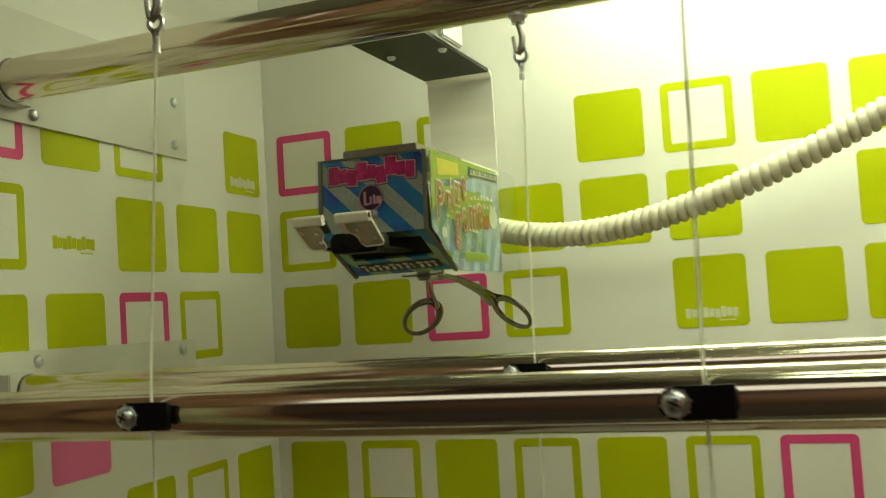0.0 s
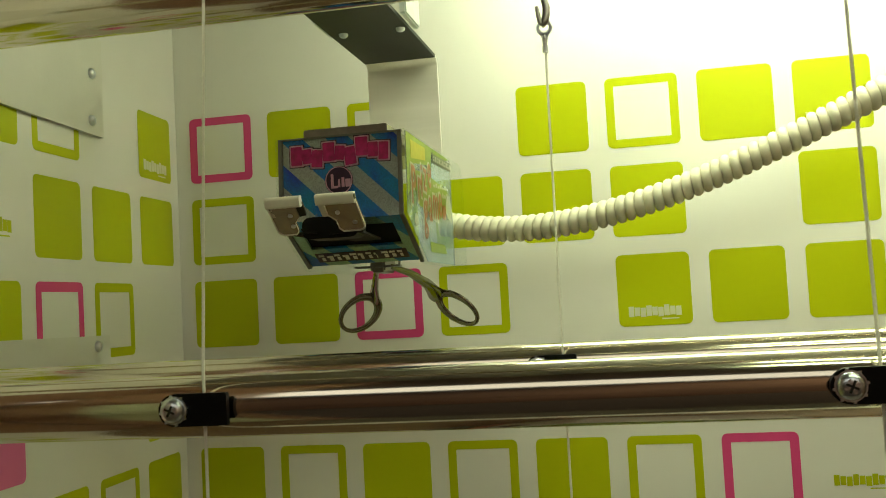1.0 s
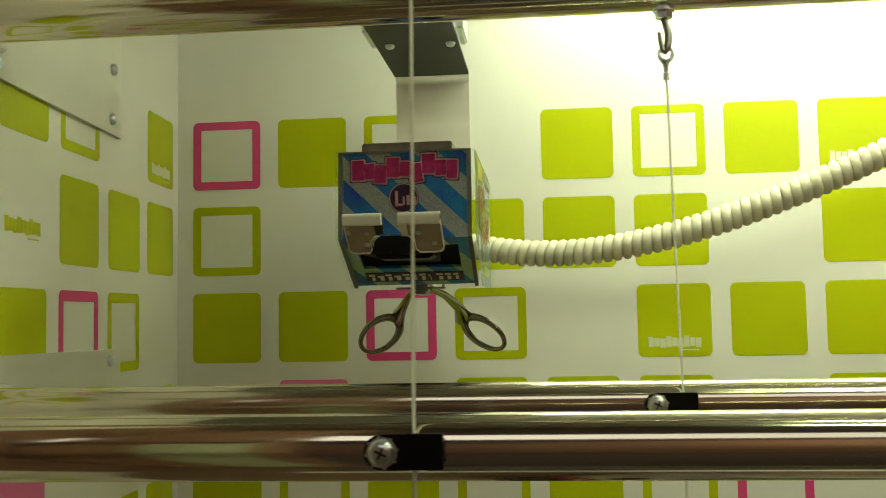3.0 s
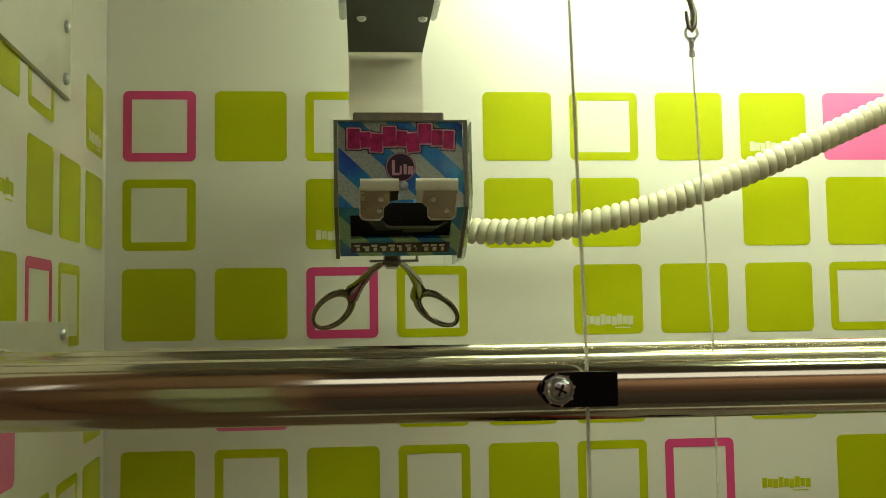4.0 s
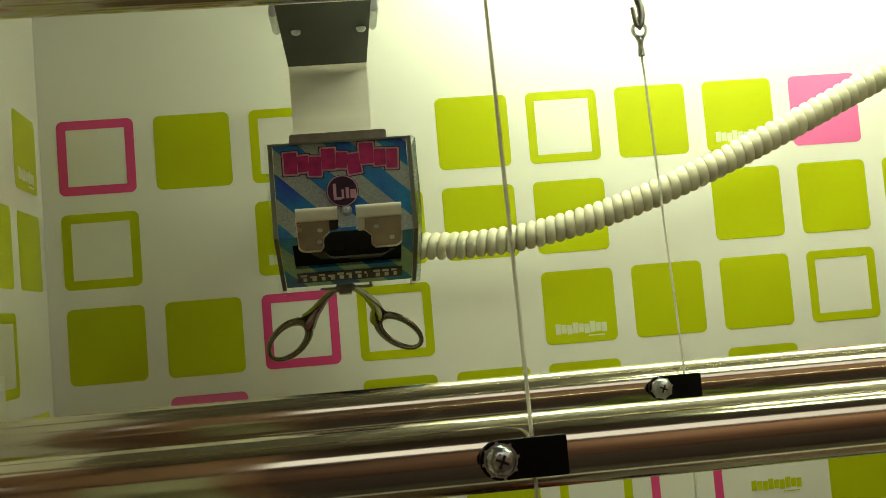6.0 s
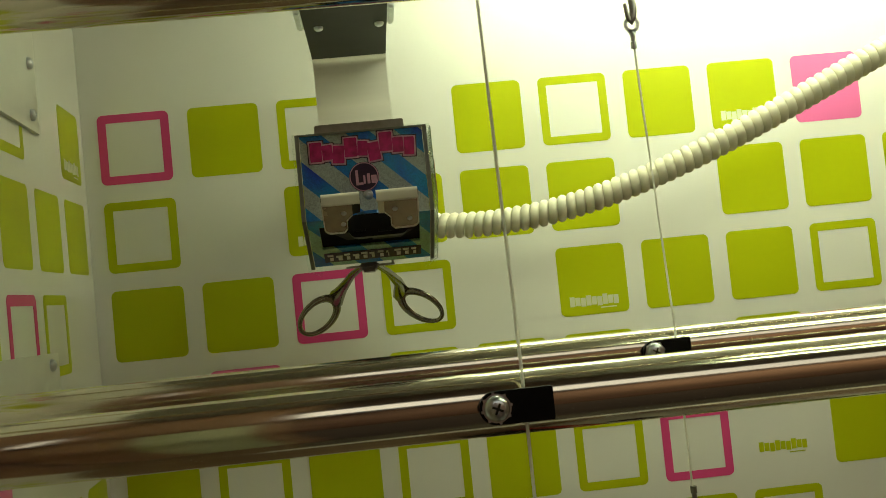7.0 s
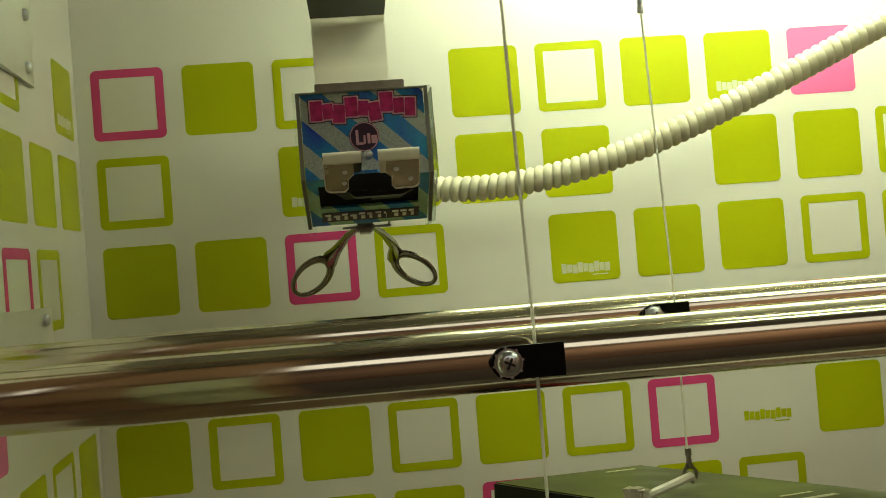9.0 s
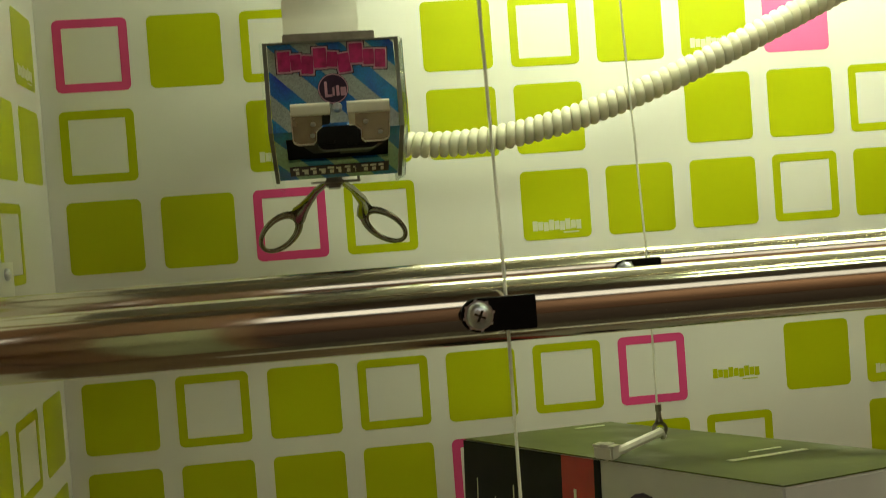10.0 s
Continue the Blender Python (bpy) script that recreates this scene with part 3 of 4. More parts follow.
ring_terminal(rear_string, 0.3682, REAR_PIPE[0] - PIPE_R - 0.0009, 1.2025, -1, DARK_METAL)

# ---- the arm that carries the cutter ----
AX0, AX1 = 0.1905, 0.2495
arm = anchor("mounting_arm", (0.22, -0.2, 1.52), "bent brushed steel arm carrying the cutter under its rail", "bracket")
T = 0.0025
R_IN, R_OUT = 0.006, 0.0085
outer = [(-0.27, 1.5225)] + [(-0.0575 - R_OUT + R_OUT * math.sin(radians(k)), 1.5225 - R_OUT + R_OUT * math.cos(radians(k))) for k in range(0, 91, 15)]
inner = [(-0.0575 - R_OUT + R_IN * math.sin(radians(k)), 1.5225 - R_OUT + R_IN * math.cos(radians(k))) for k in range(90, -1, -15)] + [(-0.27, 1.52)]
# same steel as the arm, its underside shade painted in as near-black
hang(mesh_object("top_plate", bm_prism([(-0.27, 1.5225), (-0.0665, 1.5225), (-0.0665, 1.5198), (-0.27, 1.5198)], 0, AX0, AX1), SHADE_AND_DARK), arm)
profile = outer[1:] + [(-0.0575, 1.4315), (-0.1500, 1.4315), (-0.1500, 1.4355), (-0.0600, 1.4355)] + inner[:-1]
hang(mesh_object("plate", bm_prism(profile, 0, AX0, AX1), STEEL, True), arm)
hang(mesh_object("foot_plate", bm_box((AX0 + 0.0040, -0.2400, 1.4275), (AX1 + 0.0015, -0.1505, 1.4352), 0.0006), DARK_METAL), arm)
for x in (0.2008, 0.2440):
    hang(mesh_object("screw", bm_screw((x, -0.159, 1.5200), (0, 0, -1), 0.0034, 0.0030), SCREW, True), arm)
for x0, x1, xt in ((AX0 - 0.0055, AX0 - 0.0005, AX0 - 0.0045), (AX1 + 0.0005, AX1 + 0.0055, AX1 + 0.0045)):
    hang(mesh_object("side_bracket", bm_box((x0, -0.185, 1.5225), (x1, -0.142, 1.5500), 0.0012), ZINC), arm)
hang(mesh_object("carriage", bm_box((0.200, -0.27, 1.5230), (0.240, -0.235, HIGH_Z - 0.0005), 0.002), ZINC), arm)

# ---- the cutter ----
UX0, UX1 = 0.1857, 0.2642
cutter = anchor("scissor_cutter", (0.2262, -0.18, 1.346), "prize cutter head in blue striped foil with open scissors", "cutter")
FRONT_TOP_P, KINK, FRONT_LOW = (-0.2545, 1.4262), (-0.2580, 1.3735), (-0.2075, 1.3478)


def along(p, q, t):
    return (p[0] + (q[0] - p[0]) * t, p[1] + (q[1] - p[1]) * t)


def slanted(x0, x1, t0, t1, lift, thick, bm=None):
    """A plate on the lower slanted face between the shares t0 and t1."""
    d = Vector((0, FRONT_LOW[0] - KINK[0], FRONT_LOW[1] - KINK[1])).normalized()
    n = Vector((0, d.z, -d.y))
    if n.y > 0:
        n = -n
    a, b = along(KINK, FRONT_LOW, t0), along(KINK, FRONT_LOW, t1)
    c = [(p[0] + n.y * s, p[1] + n.z * s) for p, s in ((a, lift), (b, lift), (b, lift - thick), (a, lift - thick))]
    return bm_prism(c, 0, x0, x1, bm)


upper = bm_prism([FRONT_TOP_P, KINK, (KINK[0] + 0.002, KINK[1]), (FRONT_TOP_P[0] + 0.002, FRONT_TOP_P[1])], 0, UX0 + 0.0015, UX1 - 0.0015)
front_panel = hang(mesh_object("front_panel", upper, FOIL_FRONT), cutter)
SLOT0, SLOT1, SX0, SX1 = 0.15, 0.62, 0.1940, 0.2562
low = slanted(UX0 + 0.0015, UX1 - 0.0015, 0.0, SLOT0, 0, 0.002)
slanted(UX0 + 0.0015, UX1 - 0.0015, SLOT1, 1.0, 0, 0.002, low)
slanted(UX0 + 0.0015, SX0, SLOT0, SLOT1, 0, 0.002, low)
slanted(SX1, UX1 - 0.0015, SLOT0, SLOT1, 0, 0.002, low)
lower_panel = hang(mesh_object("lower_panel", low, FOIL_LOW), cutter)
# black sheet and core added as the shade seen through the slot
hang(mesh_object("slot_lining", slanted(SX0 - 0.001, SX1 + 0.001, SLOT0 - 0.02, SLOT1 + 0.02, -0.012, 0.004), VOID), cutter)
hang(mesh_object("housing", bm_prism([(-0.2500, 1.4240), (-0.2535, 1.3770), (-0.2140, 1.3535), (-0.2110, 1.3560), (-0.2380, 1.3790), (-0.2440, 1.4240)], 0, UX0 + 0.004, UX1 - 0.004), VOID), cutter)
edge = bmesh.new()
for x0, x1 in ((UX0 - 0.0012, UX0 + 0.0012), (UX1 - 0.0012, UX1 + 0.0012)):
    bm_prism([(FRONT_TOP_P[0] - 0.0016, FRONT_TOP_P[1] + 0.0010), (KINK[0] - 0.0018, KINK[1]), (FRONT_LOW[0] - 0.0005, FRONT_LOW[1] - 0.0018), (FRONT_LOW[0] + 0.001, FRONT_LOW[1]), (KINK[0] + 0.001, KINK[1] + 0.001), (FRONT_TOP_P[0] + 0.001, FRONT_TOP_P[1] + 0.0010)], 0, x0, x1, edge)
bm_prism([(FRONT_TOP_P[0] - 0.0014, FRONT_TOP_P[1]), (FRONT_TOP_P[0] + 0.002, FRONT_TOP_P[1]), (FRONT_TOP_P[0] + 0.002, FRONT_TOP_P[1] + 0.0011), (FRONT_TOP_P[0] - 0.0014, FRONT_TOP_P[1] + 0.0011)], 0, UX0 - 0.0012, UX1 + 0.0012, edge)
hang(mesh_object("edging", edge, EDGE_GREY), cutter)
back_corner = [(-0.0780 + 0.016 * math.sin(radians(k)), 1.4130 + 0.016 * math.cos(radians(k))) for k in range(0, 91, 15)]
side_outline = [(-0.2560, 1.4278)] + back_corner + [(-0.0620, 1.3460), (-0.2080, 1.3445), (-0.2590, 1.3735)]
for x0, x1 in ((UX0 - 0.0032, UX0 - 0.0012), (UX1 + 0.0012, UX1 + 0.0032)):
    hang(mesh_object("side_panel", bm_prism(side_outline, 0, x0, x1), CLEAR), cutter)
sticker = bm_prism([(-0.2545, 1.4265), (-0.1150, 1.4265), (-0.1150, 1.3470), (-0.2070, 1.3462), (-0.2573, 1.3740)], 0, UX1 + 0.0034, UX1 + 0.0038)
side_sticker = hang(mesh_object("side_sticker", sticker, FOIL_SIDE), cutter)
SIDE_X = UX1 + 0.0039


def front_at(x, z, lift=0.0):
    """Place on the upright front face."""
    t = (FRONT_TOP_P[1] - z) / (FRONT_TOP_P[1] - KINK[1])
    return (x, FRONT_TOP_P[0] + (KINK[0] - FRONT_TOP_P[0]) * t - lift, z)


def blob_blocks(cells, grow, lift, thick):
    """Slightly turned blocks on the front face: (x, z, width, height, turn)."""
    bm = bmesh.new()
    for x, z, w, h, turn in cells:
        local = bmesh.new()
        bm_prism(rounded(w + grow, h + grow, min(w, h) * 0.08, 2), 1, 0, -thick, local)
        bmesh.ops.transform(local, verts=local.verts, matrix=Matrix.Translation(front_at(x, z, lift)) @ pose(0, 0, 0, 0, turn, 0))
        me = bpy.data.meshes.new("tmp")
        local.to_mesh(me)
        local.free()
        bm.from_mesh(me)
        bpy.data.meshes.remove(me)
    return bm


CELLS = [(0.1962, 1.4134, 0.0075, 0.0120, 0), (0.2034, 1.4127, 0.0066, 0.0092, -3), (0.2103, 1.4109, 0.0073, 0.0108, 4), (0.2182, 1.4147, 0.0079, 0.0118, 0), (0.2256, 1.4135, 0.0064, 0.0090, 5), (0.2326, 1.4111, 0.0075, 0.0112, -6), (0.2404, 1.4165, 0.0081, 0.0118, 0), (0.2480, 1.4139, 0.0068, 0.0092, 0), (0.2550, 1.4127, 0.0064, 0.0110, 3)]
CELLS = [(0.2253 + (x - 0.2256) * 0.975, z + 0.0022, w * 0.975, h, turn) for x, z, w, h, turn in CELLS]
tagged(hang(mesh_object("wordmark_shadow", blob_blocks(CELLS, 0.0030, 0.0002, 0.0003), LOGO_DARK), front_panel), "dark outline round the pink wordmark blocks")
hang(mesh_object("wordmark_edge", blob_blocks(CELLS, 0.0018, 0.0006, 0.0003), LOGO_EDGE), front_panel)
for cell in CELLS:
    hang(mesh_object("wordmark_block", blob_blocks([cell], 0.0, 0.0010, 0.0003), LOGO_PINK), front_panel)


def disc(x, z, r0, r1, lift, thick=0.0003):
    n = 32
    c = Vector(front_at(x, z, lift))
    if r0 <= 0:
        bm = bm_prism([(c.x + r1 * math.cos(k * math.tau / n), c.z + r1 * math.sin(k * math.tau / n)) for k in range(n)], 1, c.y, c.y - thick)
    else:
        bm = bm_ring_plate([(r1 * math.cos(k * math.tau / n), r1 * math.sin(k * math.tau / n)) for k in range(n)], [(r0 * math.cos(k * math.tau / n), r0 * math.sin(k * math.tau / n)) for k in range(n)], thick)
        bmesh.ops.translate(bm, verts=bm.verts, vec=c)
    return bm


hang(mesh_object("badge", disc(0.2246, 1.3979, 0, 0.0092, 0.0014), LOGO_DARK), front_panel)
hang(mesh_object("badge_ring", disc(0.2246, 1.3979, 0.0083, 0.0089, 0.0018), LOGO_EDGE), front_panel)
bars = blob_blocks([(x - 0.0012, z + 0.0022, w, h, turn) for x, z, w, h, turn in [(0.2215, 1.3954, 0.0017, 0.0092, 0), (0.2229, 1.3915, 0.0044, 0.0015, 0), (0.2259, 1.3939, 0.0013, 0.0052, 0), (0.2285, 1.3944, 0.0018, 0.0062, 0), (0.2318, 1.3938, 0.0034, 0.0050, 0), (0.2258, 1.4025, 0.0016, 0.0016, 0)]], 0, 0.0018, 0.0003)
hang(mesh_object("badge_print", bars, LOGO_EDGE), front_panel)
hang(mesh_object("caption_strip", slanted(0.1942, 0.2568, 0.71, 0.91, 0.0004, 0.0003), LOGO_DARK), lower_panel)
caps = bmesh.new()
for i, (w, s) in enumerate(((0.8, 0), (0.9, 1), (0.8, 0), (0.9, 1), (0.9, 0), (0.7, 0.5), (0.8, 0), (0.3, 0.6), (0.9, 0), (0.85, 0), (0.7, 0))):
    x = 0.1962 + i * 0.0054
    slanted(x, x + 0.0047 * w, 0.738 + 0.03 * s, 0.775 + 0.03 * s, 0.0008, 0.0003, caps)
    slanted(x + 0.0014, x + 0.0036 * w + 0.0008, 0.80, 0.87, 0.0008, 0.0003, caps)
hang(mesh_object("caption_print", caps, CAPTION_WHITE), lower_panel)
hang(mesh_object("bolt", bm_screw(front_at(0.2262, 1.3868), (0, -1, 0), 0.0030, 0.0032), SCREW, True), cutter)


# side sticker print
def side_text(words, y, z, size, mat, lift, fat, turn, name):
    cu = bpy.data.curves.new(name, "FONT")
    cu.body, cu.size, cu.offset, cu.extrude = words, size, fat, 0.0001
    tmp = bpy.data.objects.new(name, cu)
    scene.collection.objects.link(tmp)
    me = bpy.data.meshes.new_from_object(tmp.evaluated_get(bpy.context.evaluated_depsgraph_get()))
    bpy.data.objects.remove(tmp)
    me.materials.clear()
    me.materials.append(mat)
    ob = new(name, me)
    ob.matrix_basis = Matrix.Translation((SIDE_X + lift, y, z)) @ pose(0, 0, 0, 0, 0, 90) @ pose(0, 0, 0, 90, 0, 0) @ pose(0, 0, 0, 0, 0, turn) @ Matrix.Diagonal((1.0, 1.45, 1, 1))
    m = ob.matrix_basis.copy()
    hang(ob, cutter)
    ob.matrix_basis = m
    return ob


green = bmesh.new()
bm_prism([(-0.2540, 1.4262), (-0.1200, 1.4262), (-0.1450, 1.4225), (-0.1820, 1.4235), (-0.1850, 1.4120), (-0.1980, 1.4120), (-0.2480, 1.4070), (-0.2490, 1.3900), (-0.2560, 1.3850)], 0, SIDE_X, SIDE_X + 0.0002, green)
bm_prism([(-0.2440, 1.4040), (-0.1980, 1.4060), (-0.1300, 1.4010), (-0.1280, 1.3880), (-0.1600, 1.3780), (-0.2250, 1.3820)], 0, SIDE_X, SIDE_X + 0.0002, green)
bm_prism([(-0.1980, 1.3600), (-0.1500, 1.3600), (-0.1450, 1.3540), (-0.1960, 1.3530)], 0, SIDE_X, SIDE_X + 0.0002, green)
hang(mesh_object("lime_patch", green, LIME_INK), cutter)
hang(mesh_object("yellow_note", bm_prism([(-0.2440, 1.4225), (-0.2030, 1.4230), (-0.2030, 1.4145), (-0.2440, 1.4105)], 0, SIDE_X + 0.0003, SIDE_X + 0.0005), YELLOW_INK), cutter)
for name, mat, fat, lift in (("lettering_outline", PALE_INK, 0.0013, 0.0006), ("lettering", RED_INK, 0.0001, 0.0010)):
    for letter, y, z, size in (("P", -0.2500, 1.3815, 0.0250), ("r", -0.2320, 1.3850, 0.0230), ("i", -0.2225, 1.3885, 0.0230), ("z", -0.2140, 1.3935, 0.0230), ("e", -0.2010, 1.3975, 0.0240)):
        side_text(letter, y, z, size, mat, lift, fat, -4, name)
    for letter, y, z, size in (("g", -0.2170, 1.3700, 0.0260), ("a", -0.2010, 1.3745, 0.0240), ("m", -0.1880, 1.3775, 0.0240), ("e", -0.1690, 1.3805, 0.0240)):
        side_text(letter, y, z, size, mat, lift, fat, -3, name)
for y, z, ry, rz, lift, ink in ((-0.1530, 1.3835, 0.002, 0.0055, 0.0006, RED_INK), (-0.1490, 1.3838, 0.002, 0.0055, 0.0006, RED_INK), (-0.1450, 1.3841, 0.002, 0.0055, 0.0006, RED_INK), (-0.1310, 1.3885, 0.0095, 0.0085, 0.0003, PALE_INK), (-0.2366, 1.3718, 0.0050, 0.0042, 0.0003, PALE_INK)):
    hang(mesh_object("print_mark", bm_prism([(y + ry * math.cos(radians(k)), z + rz * math.sin(radians(k))) for k in range(0, 360, 20)], 0, SIDE_X + lift, SIDE_X + lift + 0.0002), ink), cutter)
hang(mesh_object("caption_strip", bm_prism([(-0.1800, 1.4226), (-0.1150, 1.4240), (-0.1160, 1.4175), (-0.1800, 1.4163)], 0, SIDE_X + 0.0003, SIDE_X + 0.0005), DARK_INK), cutter)
lines = bmesh.new()
for i in range(10):
    y = -0.1780 + i * 0.0062
    bm_box((SIDE_X + 0.0006, y, 1.4178 + 0.00012 * i), (SIDE_X + 0.0008, y + 0.0042, 1.4192 + 0.00012 * i + 0.002 * (i % 2)), bm=lines)
    bm_box((SIDE_X + 0.0006, y + 0.001, 1.4200 + 0.00012 * i), (SIDE_X + 0.0008, y + 0.0030, 1.4216 + 0.00012 * i), bm=lines)
for i in range(7):
    y, z = -0.1820 + i * 0.0075, 1.3990 + 0.0004 * i
    bm_box((SIDE_X + 0.0006, y, z), (SIDE_X + 0.0008, y + 0.0050, z + 0.0016 + 0.0014 * (i % 2)), bm=lines)
    bm_box((SIDE_X + 0.0006, y + 0.006, z - 0.0060), (SIDE_X + 0.0008, y + 0.0105, z - 0.0036 + 0.0012 * (i % 2)), bm=lines)
hang(mesh_object("caption_print", lines, PALE_INK), cutter)


# blade guards at the front
def on_guard(points, lift, thick, bm=None):
    """A polygon given in x and the way down the guard's face, as a plate lift above it."""
    bm = bm or bmesh.new()
    top, d = Vector((0, -0.3215, 1.3780)), Vector((0, 0.0255, -0.0190)).normalized()
    n = Vector((0, d.z, -d.y))
    rows = [[bm.verts.new(Vector((x, 0, 0)) + top + d * v + n * h) for x, v in points] for h in (lift, lift - thick)]
    bm.faces.new(rows[0])
    bm.faces.new(rows[1][::-1])
    for i in range(len(points)):
        j = (i + 1) % len(points)
        bm.faces.new((rows[0][i], rows[0][j], rows[1][j], rows[1][i]))
    return bm


def blade_guard(inner, outer):
    """A tray-like steel guard with rounded lower corners and a white plastic channel along its top."""
    s = 1 if outer > inner else -1
    low, r = 0.0270, 0.0042
    shape = [(inner, 0.0), (inner, 0.0125), (inner + s * 0.0035, 0.0170), (inner + s * 0.0035, low - 0.003), (inner + s * 0.0055, low)]
    shape += [(outer - s * r + s * r * math.sin(radians(k)), low - r + r * math.cos(radians(k))) for k in range(0, 91, 15)]
    shape += [(outer, 0.0)]
    cx, cv = (inner + outer) / 2, low / 2
    guard = hang(mesh_object("blade_guard", on_guard(shape, 0.0, 0.0012), GUARD), cutter)
    rim = bmesh.new()
    for (xa, va), (xb, vb) in zip(shape[1:-1], shape[2:]):
        a, b = ((cx + (x - cx) * 0.93, cv + (v - cv) * 0.94) for x, v in ((xa, va), (xb, vb)))
        on_guard([(xa, va), (xb, vb), b, a], 0.0007, 0.0009, rim)
    hang(mesh_object("rim", rim, STEEL), guard)
    ends = (inner + (0.0046 if s < 0 else -0.0036), outer - s * 0.0004)
    roll = hang(mesh_object("white_cover", bm_prism([(-0.3216 + p * 0.94 - q * 0.34, 1.3786 + p * 0.34 + q * 0.94) for p, q in rounded(0.0050, 0.0064, 0.0014, 3)], 0, ends[0], ends[1]), WHITE_PLASTIC, True), guard)
    tagged(roll, "white plastic channel along the top edge")
    # black disc painted on for the shade in the channel's hollow end
    hang(mesh_object("roll_opening", bm_tube([(ends[1] - s * 0.0003, -0.3222, 1.3790), (ends[1] + s * 0.0002, -0.3222, 1.3790)], 0.0018, 12), BLACK, True), roll)
    if s > 0:
        hang(mesh_object("white_cover", on_guard([(inner - 0.0032, 0.0), (inner + 0.0006, 0.0), (inner + 0.0003, 0.0120), (inner - 0.0029, 0.0120)], 0.0014, 0.0026), WHITE_PLASTIC), guard)
    else:
        hang(mesh_object("dark_tab", on_guard([(inner, 0.0015), (inner + 0.0050, 0.0015), (inner + 0.0042, 0.0120), (inner, 0.0130)], -0.0008, 0.0014), SHADE_AND_DARK), guard)
    for x, v in (((inner + outer) / 2 - s * 0.0035, 0.0105), ((inner + outer) / 2 + s * 0.0045 * (1 if s > 0 else -0.6), 0.0195)):
        hang(mesh_object("rivet", on_guard([(x + 0.0015 * math.cos(radians(k)), v + 0.0015 * math.sin(radians(k))) for k in range(0, 360, 30)], 0.0007, 0.0007), SCREW), guard)
    return guard


blade_guard(0.2164, 0.1996)
blade_guard(0.2338, 0.2534)
# blades between the guards and the slot, shade there painted in as black
for s, x0, x1, tip in ((1, 0.2040, 0.2225, 0.2262), (-1, 0.2500, 0.2300, 0.2262)):
    b = bm_prism([(x0, -0.297), (x1, -0.300), (tip - s * 0.001, -0.285), (tip, -0.235), (x0 + s * 0.006, -0.235)], 2, 1.3625 + 0.0006 * s, 1.3612 + 0.0006 * s)
    hang(mesh_object("blade", b, VOID), cutter)
hang(mesh_object("blade_hub", bm_prism([(0.2302 + p, 1.3650 + q) for p, q in rounded(0.0345, 0.0130, 0.0048, 4)], 1, -0.298, -0.282), BLACK, True), cutter)
hang(mesh_object("arm_cover", bm_prism([(0.2205, -0.2575), (0.2325, -0.2575), (0.2345, -0.290), (0.2300, -0.297), (0.2225, -0.297), (0.2185, -0.290)], 2, 1.3718, 1.3735), BLUE_FILM), cutter)

def bm_band(points, wide, thick, normal, closed=False, bm=None):
    """A flat bar with rounded edges along points, its broad face across normal."""
    bm = bm or bmesh.new()
    n, sides, rings = len(points), 10, []
    for i, p in enumerate(points):
        t = points[(i + 1) % n] - points[i - 1] if closed else points[min(i + 1, n - 1)] - points[max(i - 1, 0)]
        side = t.cross(normal).normalized()
        up = side.cross(t).normalized()
        rings.append([bm.verts.new(p + side * wide[i] * math.cos(k * math.tau / sides) + up * thick * math.sin(k * math.tau / sides)) for k in range(sides)])
    for i in range(n if closed else n - 1):
        a, b = rings[i], rings[(i + 1) % n]
        for k in range(sides):
            bm.faces.new((a[k], a[(k + 1) % sides], b[(k + 1) % sides], b[k]))
    if not closed:
        bm.faces.new(rings[0][::-1])
        bm.faces.new(rings[-1])
    return bm


# scissor handles below the head
for s in (1, -1):
    base = Vector((0.2222 - 0.005 * s, -0.150, 1.3475))
    neck = Vector((0.2215 - 0.021 * s, -0.100, 1.3350))
    eye = Vector((0.1782 if s == 1 else 0.2596, -0.0700, 1.3150))
    if s == 1:
        axis, lat = Vector((-0.78, 0.0, -0.62)) * 0.0175, Vector((0.45, 0.55, -0.57)) * 0.0140
    else:
        axis, lat = Vector((0.82, 0.0, -0.57)) * 0.0180, Vector((0.40, -0.50, 0.60)) * 0.0125
    ring = [eye + axis * math.cos(k * math.tau / 28) + lat * math.sin(k * math.tau / 28) for k in range(28)]
    flat = axis.cross(lat).normalized()
    h = bm_band(ring, [0.0027 - 0.0009 * math.cos(k * math.tau / 28) for k in range(28)], 0.0017, flat, True)
    near = eye - axis * 1.02
    bm_band([base, base.lerp(neck, 0.5) + Vector((0, 0, 0.002)), neck, neck.lerp(near, 0.45), neck.lerp(near, 0.8), near + axis * 0.06], [0.0020, 0.0028, 0.0040, 0.0054, 0.0070, 0.0064], 0.0018, Vector((0, -1, 0.1)), False, h)
    hang(mesh_object("scissor_handle", h, SCISSOR, True), cutter)
hang(mesh_object("pivot_block", bm_box((0.2165, -0.168, 1.3430), (0.2275, -0.136, 1.3540), 0.0015), DARK_METAL), cutter)
hang(mesh_object("stop_plate", bm_box((0.2060, -0.172, 1.3462), (0.2400, -0.166, 1.3476), 0.0004), DARK_METAL), cutter)
hang(mesh_object("stop_pin", bm_tube([(0.2385, -0.169, 1.3470), (0.2388, -0.169, 1.3515)], 0.0009, 8), DARK_METAL, True), cutter)


# ---- coiled hose ----
def hose_centre(s):
    return Vector((0.27 + s, -0.0482 - 0.3036 * s + 0.3970 * s * s, 1.3800 - 0.1720 * s + 1.9340 * s * s - 2.0000 * s ** 3))


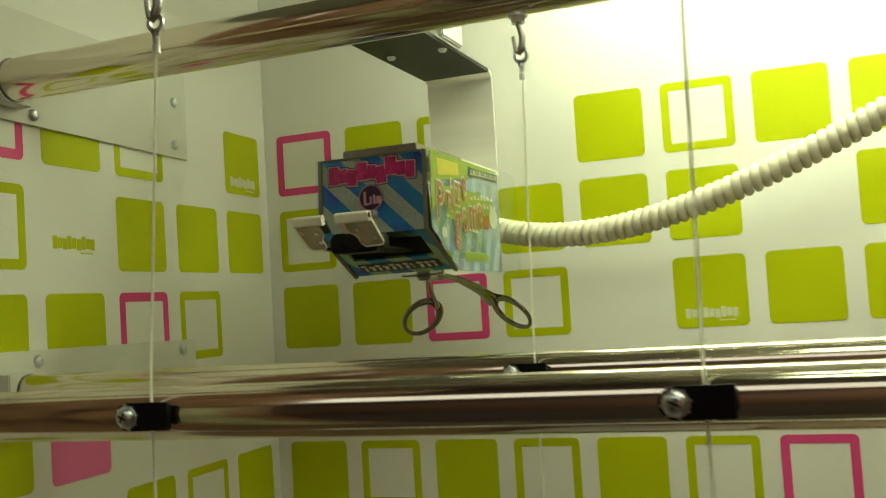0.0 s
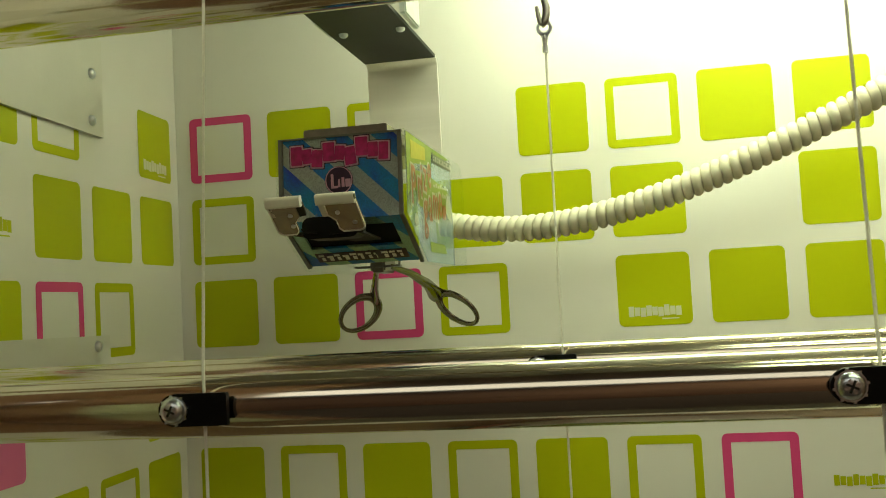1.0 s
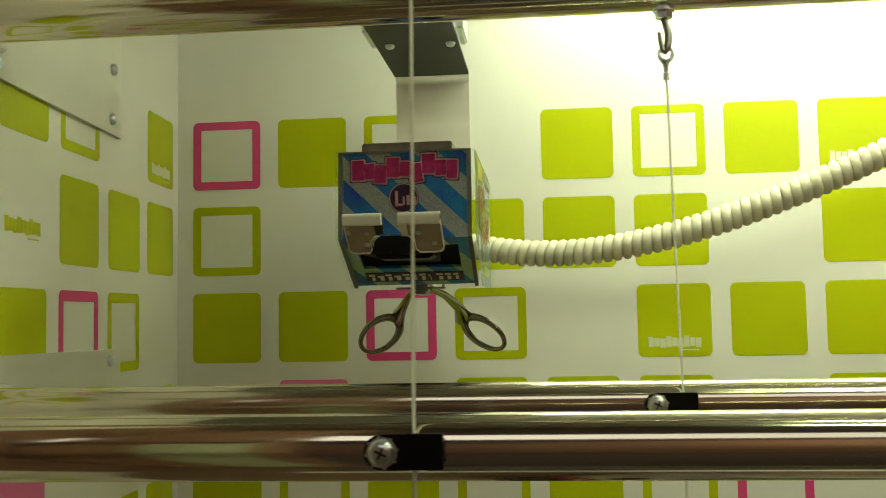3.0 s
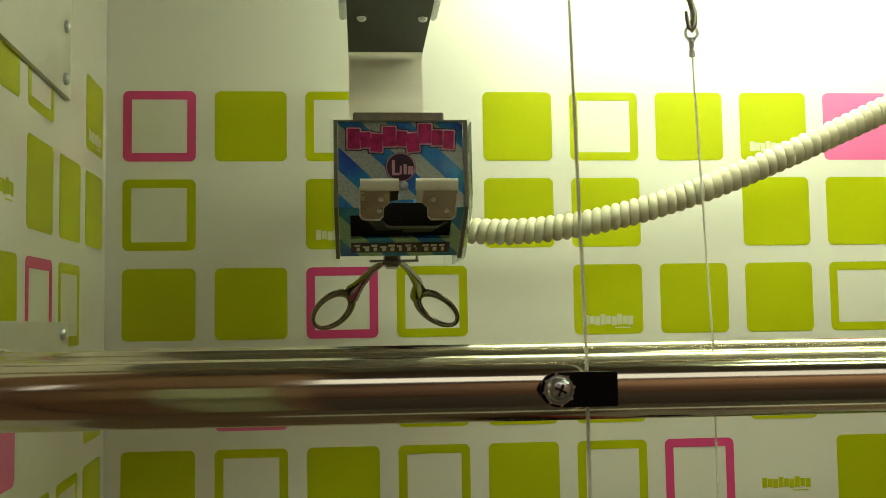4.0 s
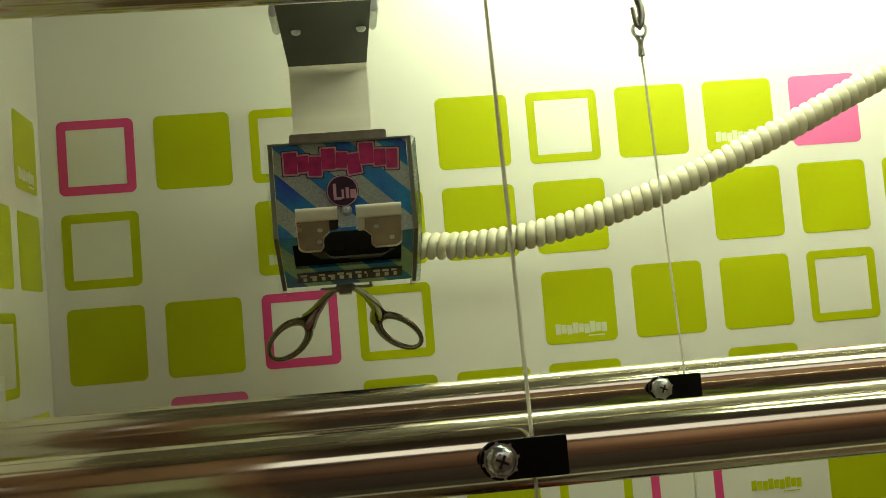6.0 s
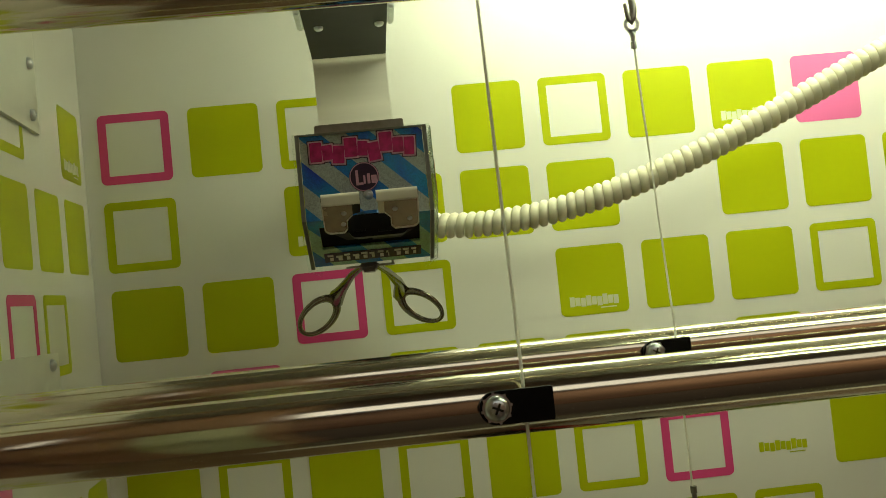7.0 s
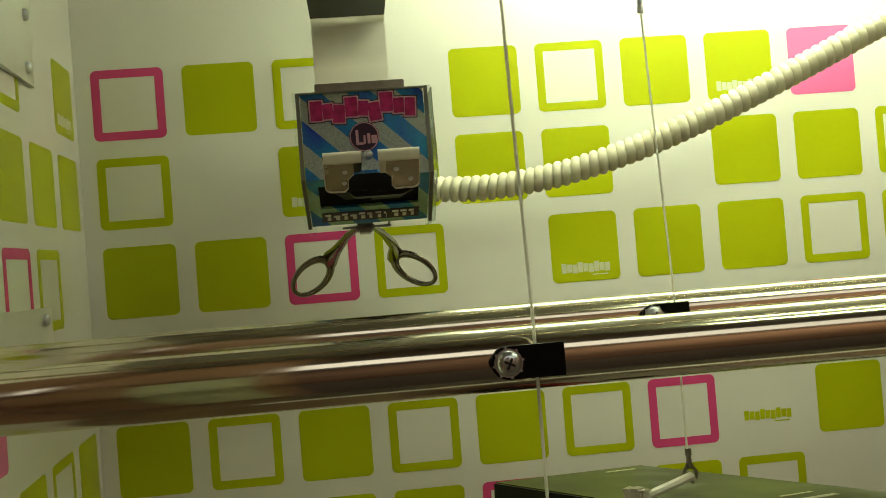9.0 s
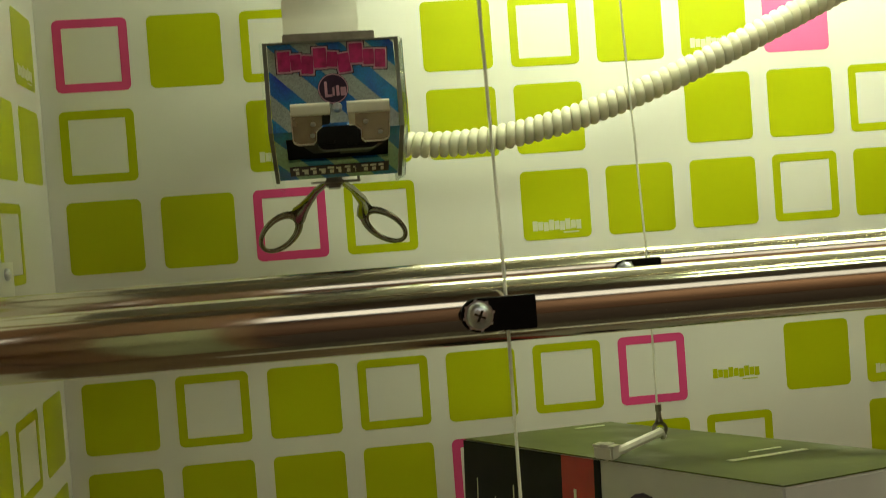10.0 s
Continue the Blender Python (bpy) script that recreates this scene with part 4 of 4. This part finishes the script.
def coil(s0, s1, pitch, big, small, around=28, sides=12):
    step = 0.0005
    ss, length = [s0], [0.0]
    while ss[-1] < s1:
        a, b = hose_centre(ss[-1]), hose_centre(ss[-1] + step)
        ss.append(ss[-1] + step)
        length.append(length[-1] + (b - a).length)
    total = int(length[-1] / pitch * around)
    pts = []
    for k in range(total):
        l = k * pitch / around
        s = np.interp(l, length, ss)
        p, t = hose_centre(s), (hose_centre(s + 0.001) - hose_centre(s)).normalized()
        side = t.cross(Vector((0, 0, 1))).normalized()
        up = side.cross(t)
        a = k * math.tau / around
        pts.append(p + (side * math.cos(a) + up * math.sin(a)) * big)
    return bm_tube(pts, small, sides)


hose = anchor("coiled_hose", hose_centre(-0.03), "cream coiled cable sagging from the cutter to the cabinet side", "cable")
hang(mesh_object("coil", coil(-0.03, 0.52, 0.0075, 0.0070, 0.0037), HOSE, True), hose)
hang(mesh_object("core", bm_tube([hose_centre(-0.03 + 0.55 * k / 60) for k in range(61)], 0.0040, 12), HOSE, True), hose)
end = hose_centre(0.52)
hang(mesh_object("lead", bm_tube([end, end + Vector((0.06, -0.03, 0.04)), (RIGHT_X - 0.0005, end.y - 0.05, end.z + 0.06)], 0.0045, 12), HOSE, True), hose)

# ---- the hanging prize box ----
BOX_L, BOX_D, BOX_H = 0.2189, 0.1080, 0.26
box_pose = Matrix.Translation((0.2791, -0.3082, 1.1915)) @ Matrix.Rotation(1.1103, 4, Vector((-0.0974, -0.0020, -1.1060)).normalized())
prize = new("prize_box")
prize.matrix_world = box_pose
tagged(prize, "black and grey boxed prize hanging on its string", "box")
prize.rotation_mode = "QUATERNION"


def on_box(name, bm, mat, label=""):
    return part(name, bm, mat, prize, label)


on_box("carton", bm_box((0, 0, -BOX_H), (BOX_L, BOX_D, -0.0004), 0.0008), BOX_WHITE)
on_box("lid", bm_box((0.0004, 0.0004, -0.0004), (BOX_L - 0.0004, BOX_D - 0.0004, 0.0002)), BOX_TOP, "olive and grey printed lid")
on_box("black_panel", bm_box((-0.0003, -0.0004, -BOX_H + 0.001), (0.0855, 0.0, -0.0006)), BOX_BLACK)
on_box("red_band", bm_box((0.0855, -0.0004, -BOX_H + 0.001), (0.1095, 0.0, -0.0006)), BOX_RED)
on_box("black_panel", bm_box((0.1095, -0.0004, -BOX_H + 0.001), (0.1140, 0.0, -0.0006)), BOX_BLACK)
for i in range(4):
    on_box("print_bar", bm_box((0.012 + 0.0165 * i, -0.0007, -0.20), (0.0128 + 0.0165 * i, -0.0004, -0.02 - 0.008 * (i % 2))), PALE)
on_box("print_bar", bm_box((0.0945, -0.0007, -0.085), (0.0962, -0.0004, -0.016)), PALE)
on_box("print_bar", bm_box((0.1000, -0.0007, -0.085), (0.1017, -0.0004, -0.020)), PALE)
on_box("print_bar", bm_box((0.160, 0.034, 0.0002), (0.1635, 0.086, 0.0005)), PALE)
on_box("print_bar", bm_box((0.148, 0.062, 0.0002), (0.1495, 0.084, 0.0005)), PALE)
on_box("print_bar", bm_box((0.012, 0.070, 0.0002), (0.014, 0.092, 0.0005)), PALE)
on_box("dark_picture", bm_prism([(0.142 + 0.020 * math.cos(radians(k)), -0.046 + 0.034 * math.sin(radians(k))) for k in range(0, 360, 15)], 1, -0.0006, 0.0), LOGO_DARK)
tie = anchor("cable_tie", (0.3682, -0.3835, 1.2000), "white plastic cable tie from the string ring to the box", "cable tie")
knot = box_pose @ Vector((0.1205, -0.0015, 0.0022))
eye_at = Vector((0.3682, -0.3835, 1.2003))
strap = (knot - eye_at).normalized()
hang(mesh_object("strap", bm_tube([eye_at - strap * 0.003 + Vector((0, 0, -0.002)), eye_at + Vector((0, 0, 0.001)), eye_at.lerp(knot, 0.5) + Vector((0, 0, 0.0004)), knot], [0.0018, 0.0022, 0.0023, 0.0023], 8), WHITE_PLASTIC, True), tie)
head = bm_box((-0.0052, -0.0034, -0.0030), (0.0052, 0.0034, 0.0030), 0.0008)
for dx, dz, w in ((-0.0040, 0.0036, 0.0018), (0.0005, 0.0040, 0.0022), (0.0045, 0.0034, 0.0014)):
    bm_box((dx - w, -0.0028, 0.0026), (dx + w, 0.0028, dz), bm=head)
bmesh.ops.transform(head, verts=head.verts, matrix=Matrix.Translation(knot + Vector((0, 0, 0.002))) @ pose(0, 0, 0, 0, 0, -50))
hang(mesh_object("head", head, WHITE_PLASTIC), tie)
# the head and its arm hang a little aside of the rail's middle
cutter.location.x -= 0.0026
arm.location.x -= 0.0010
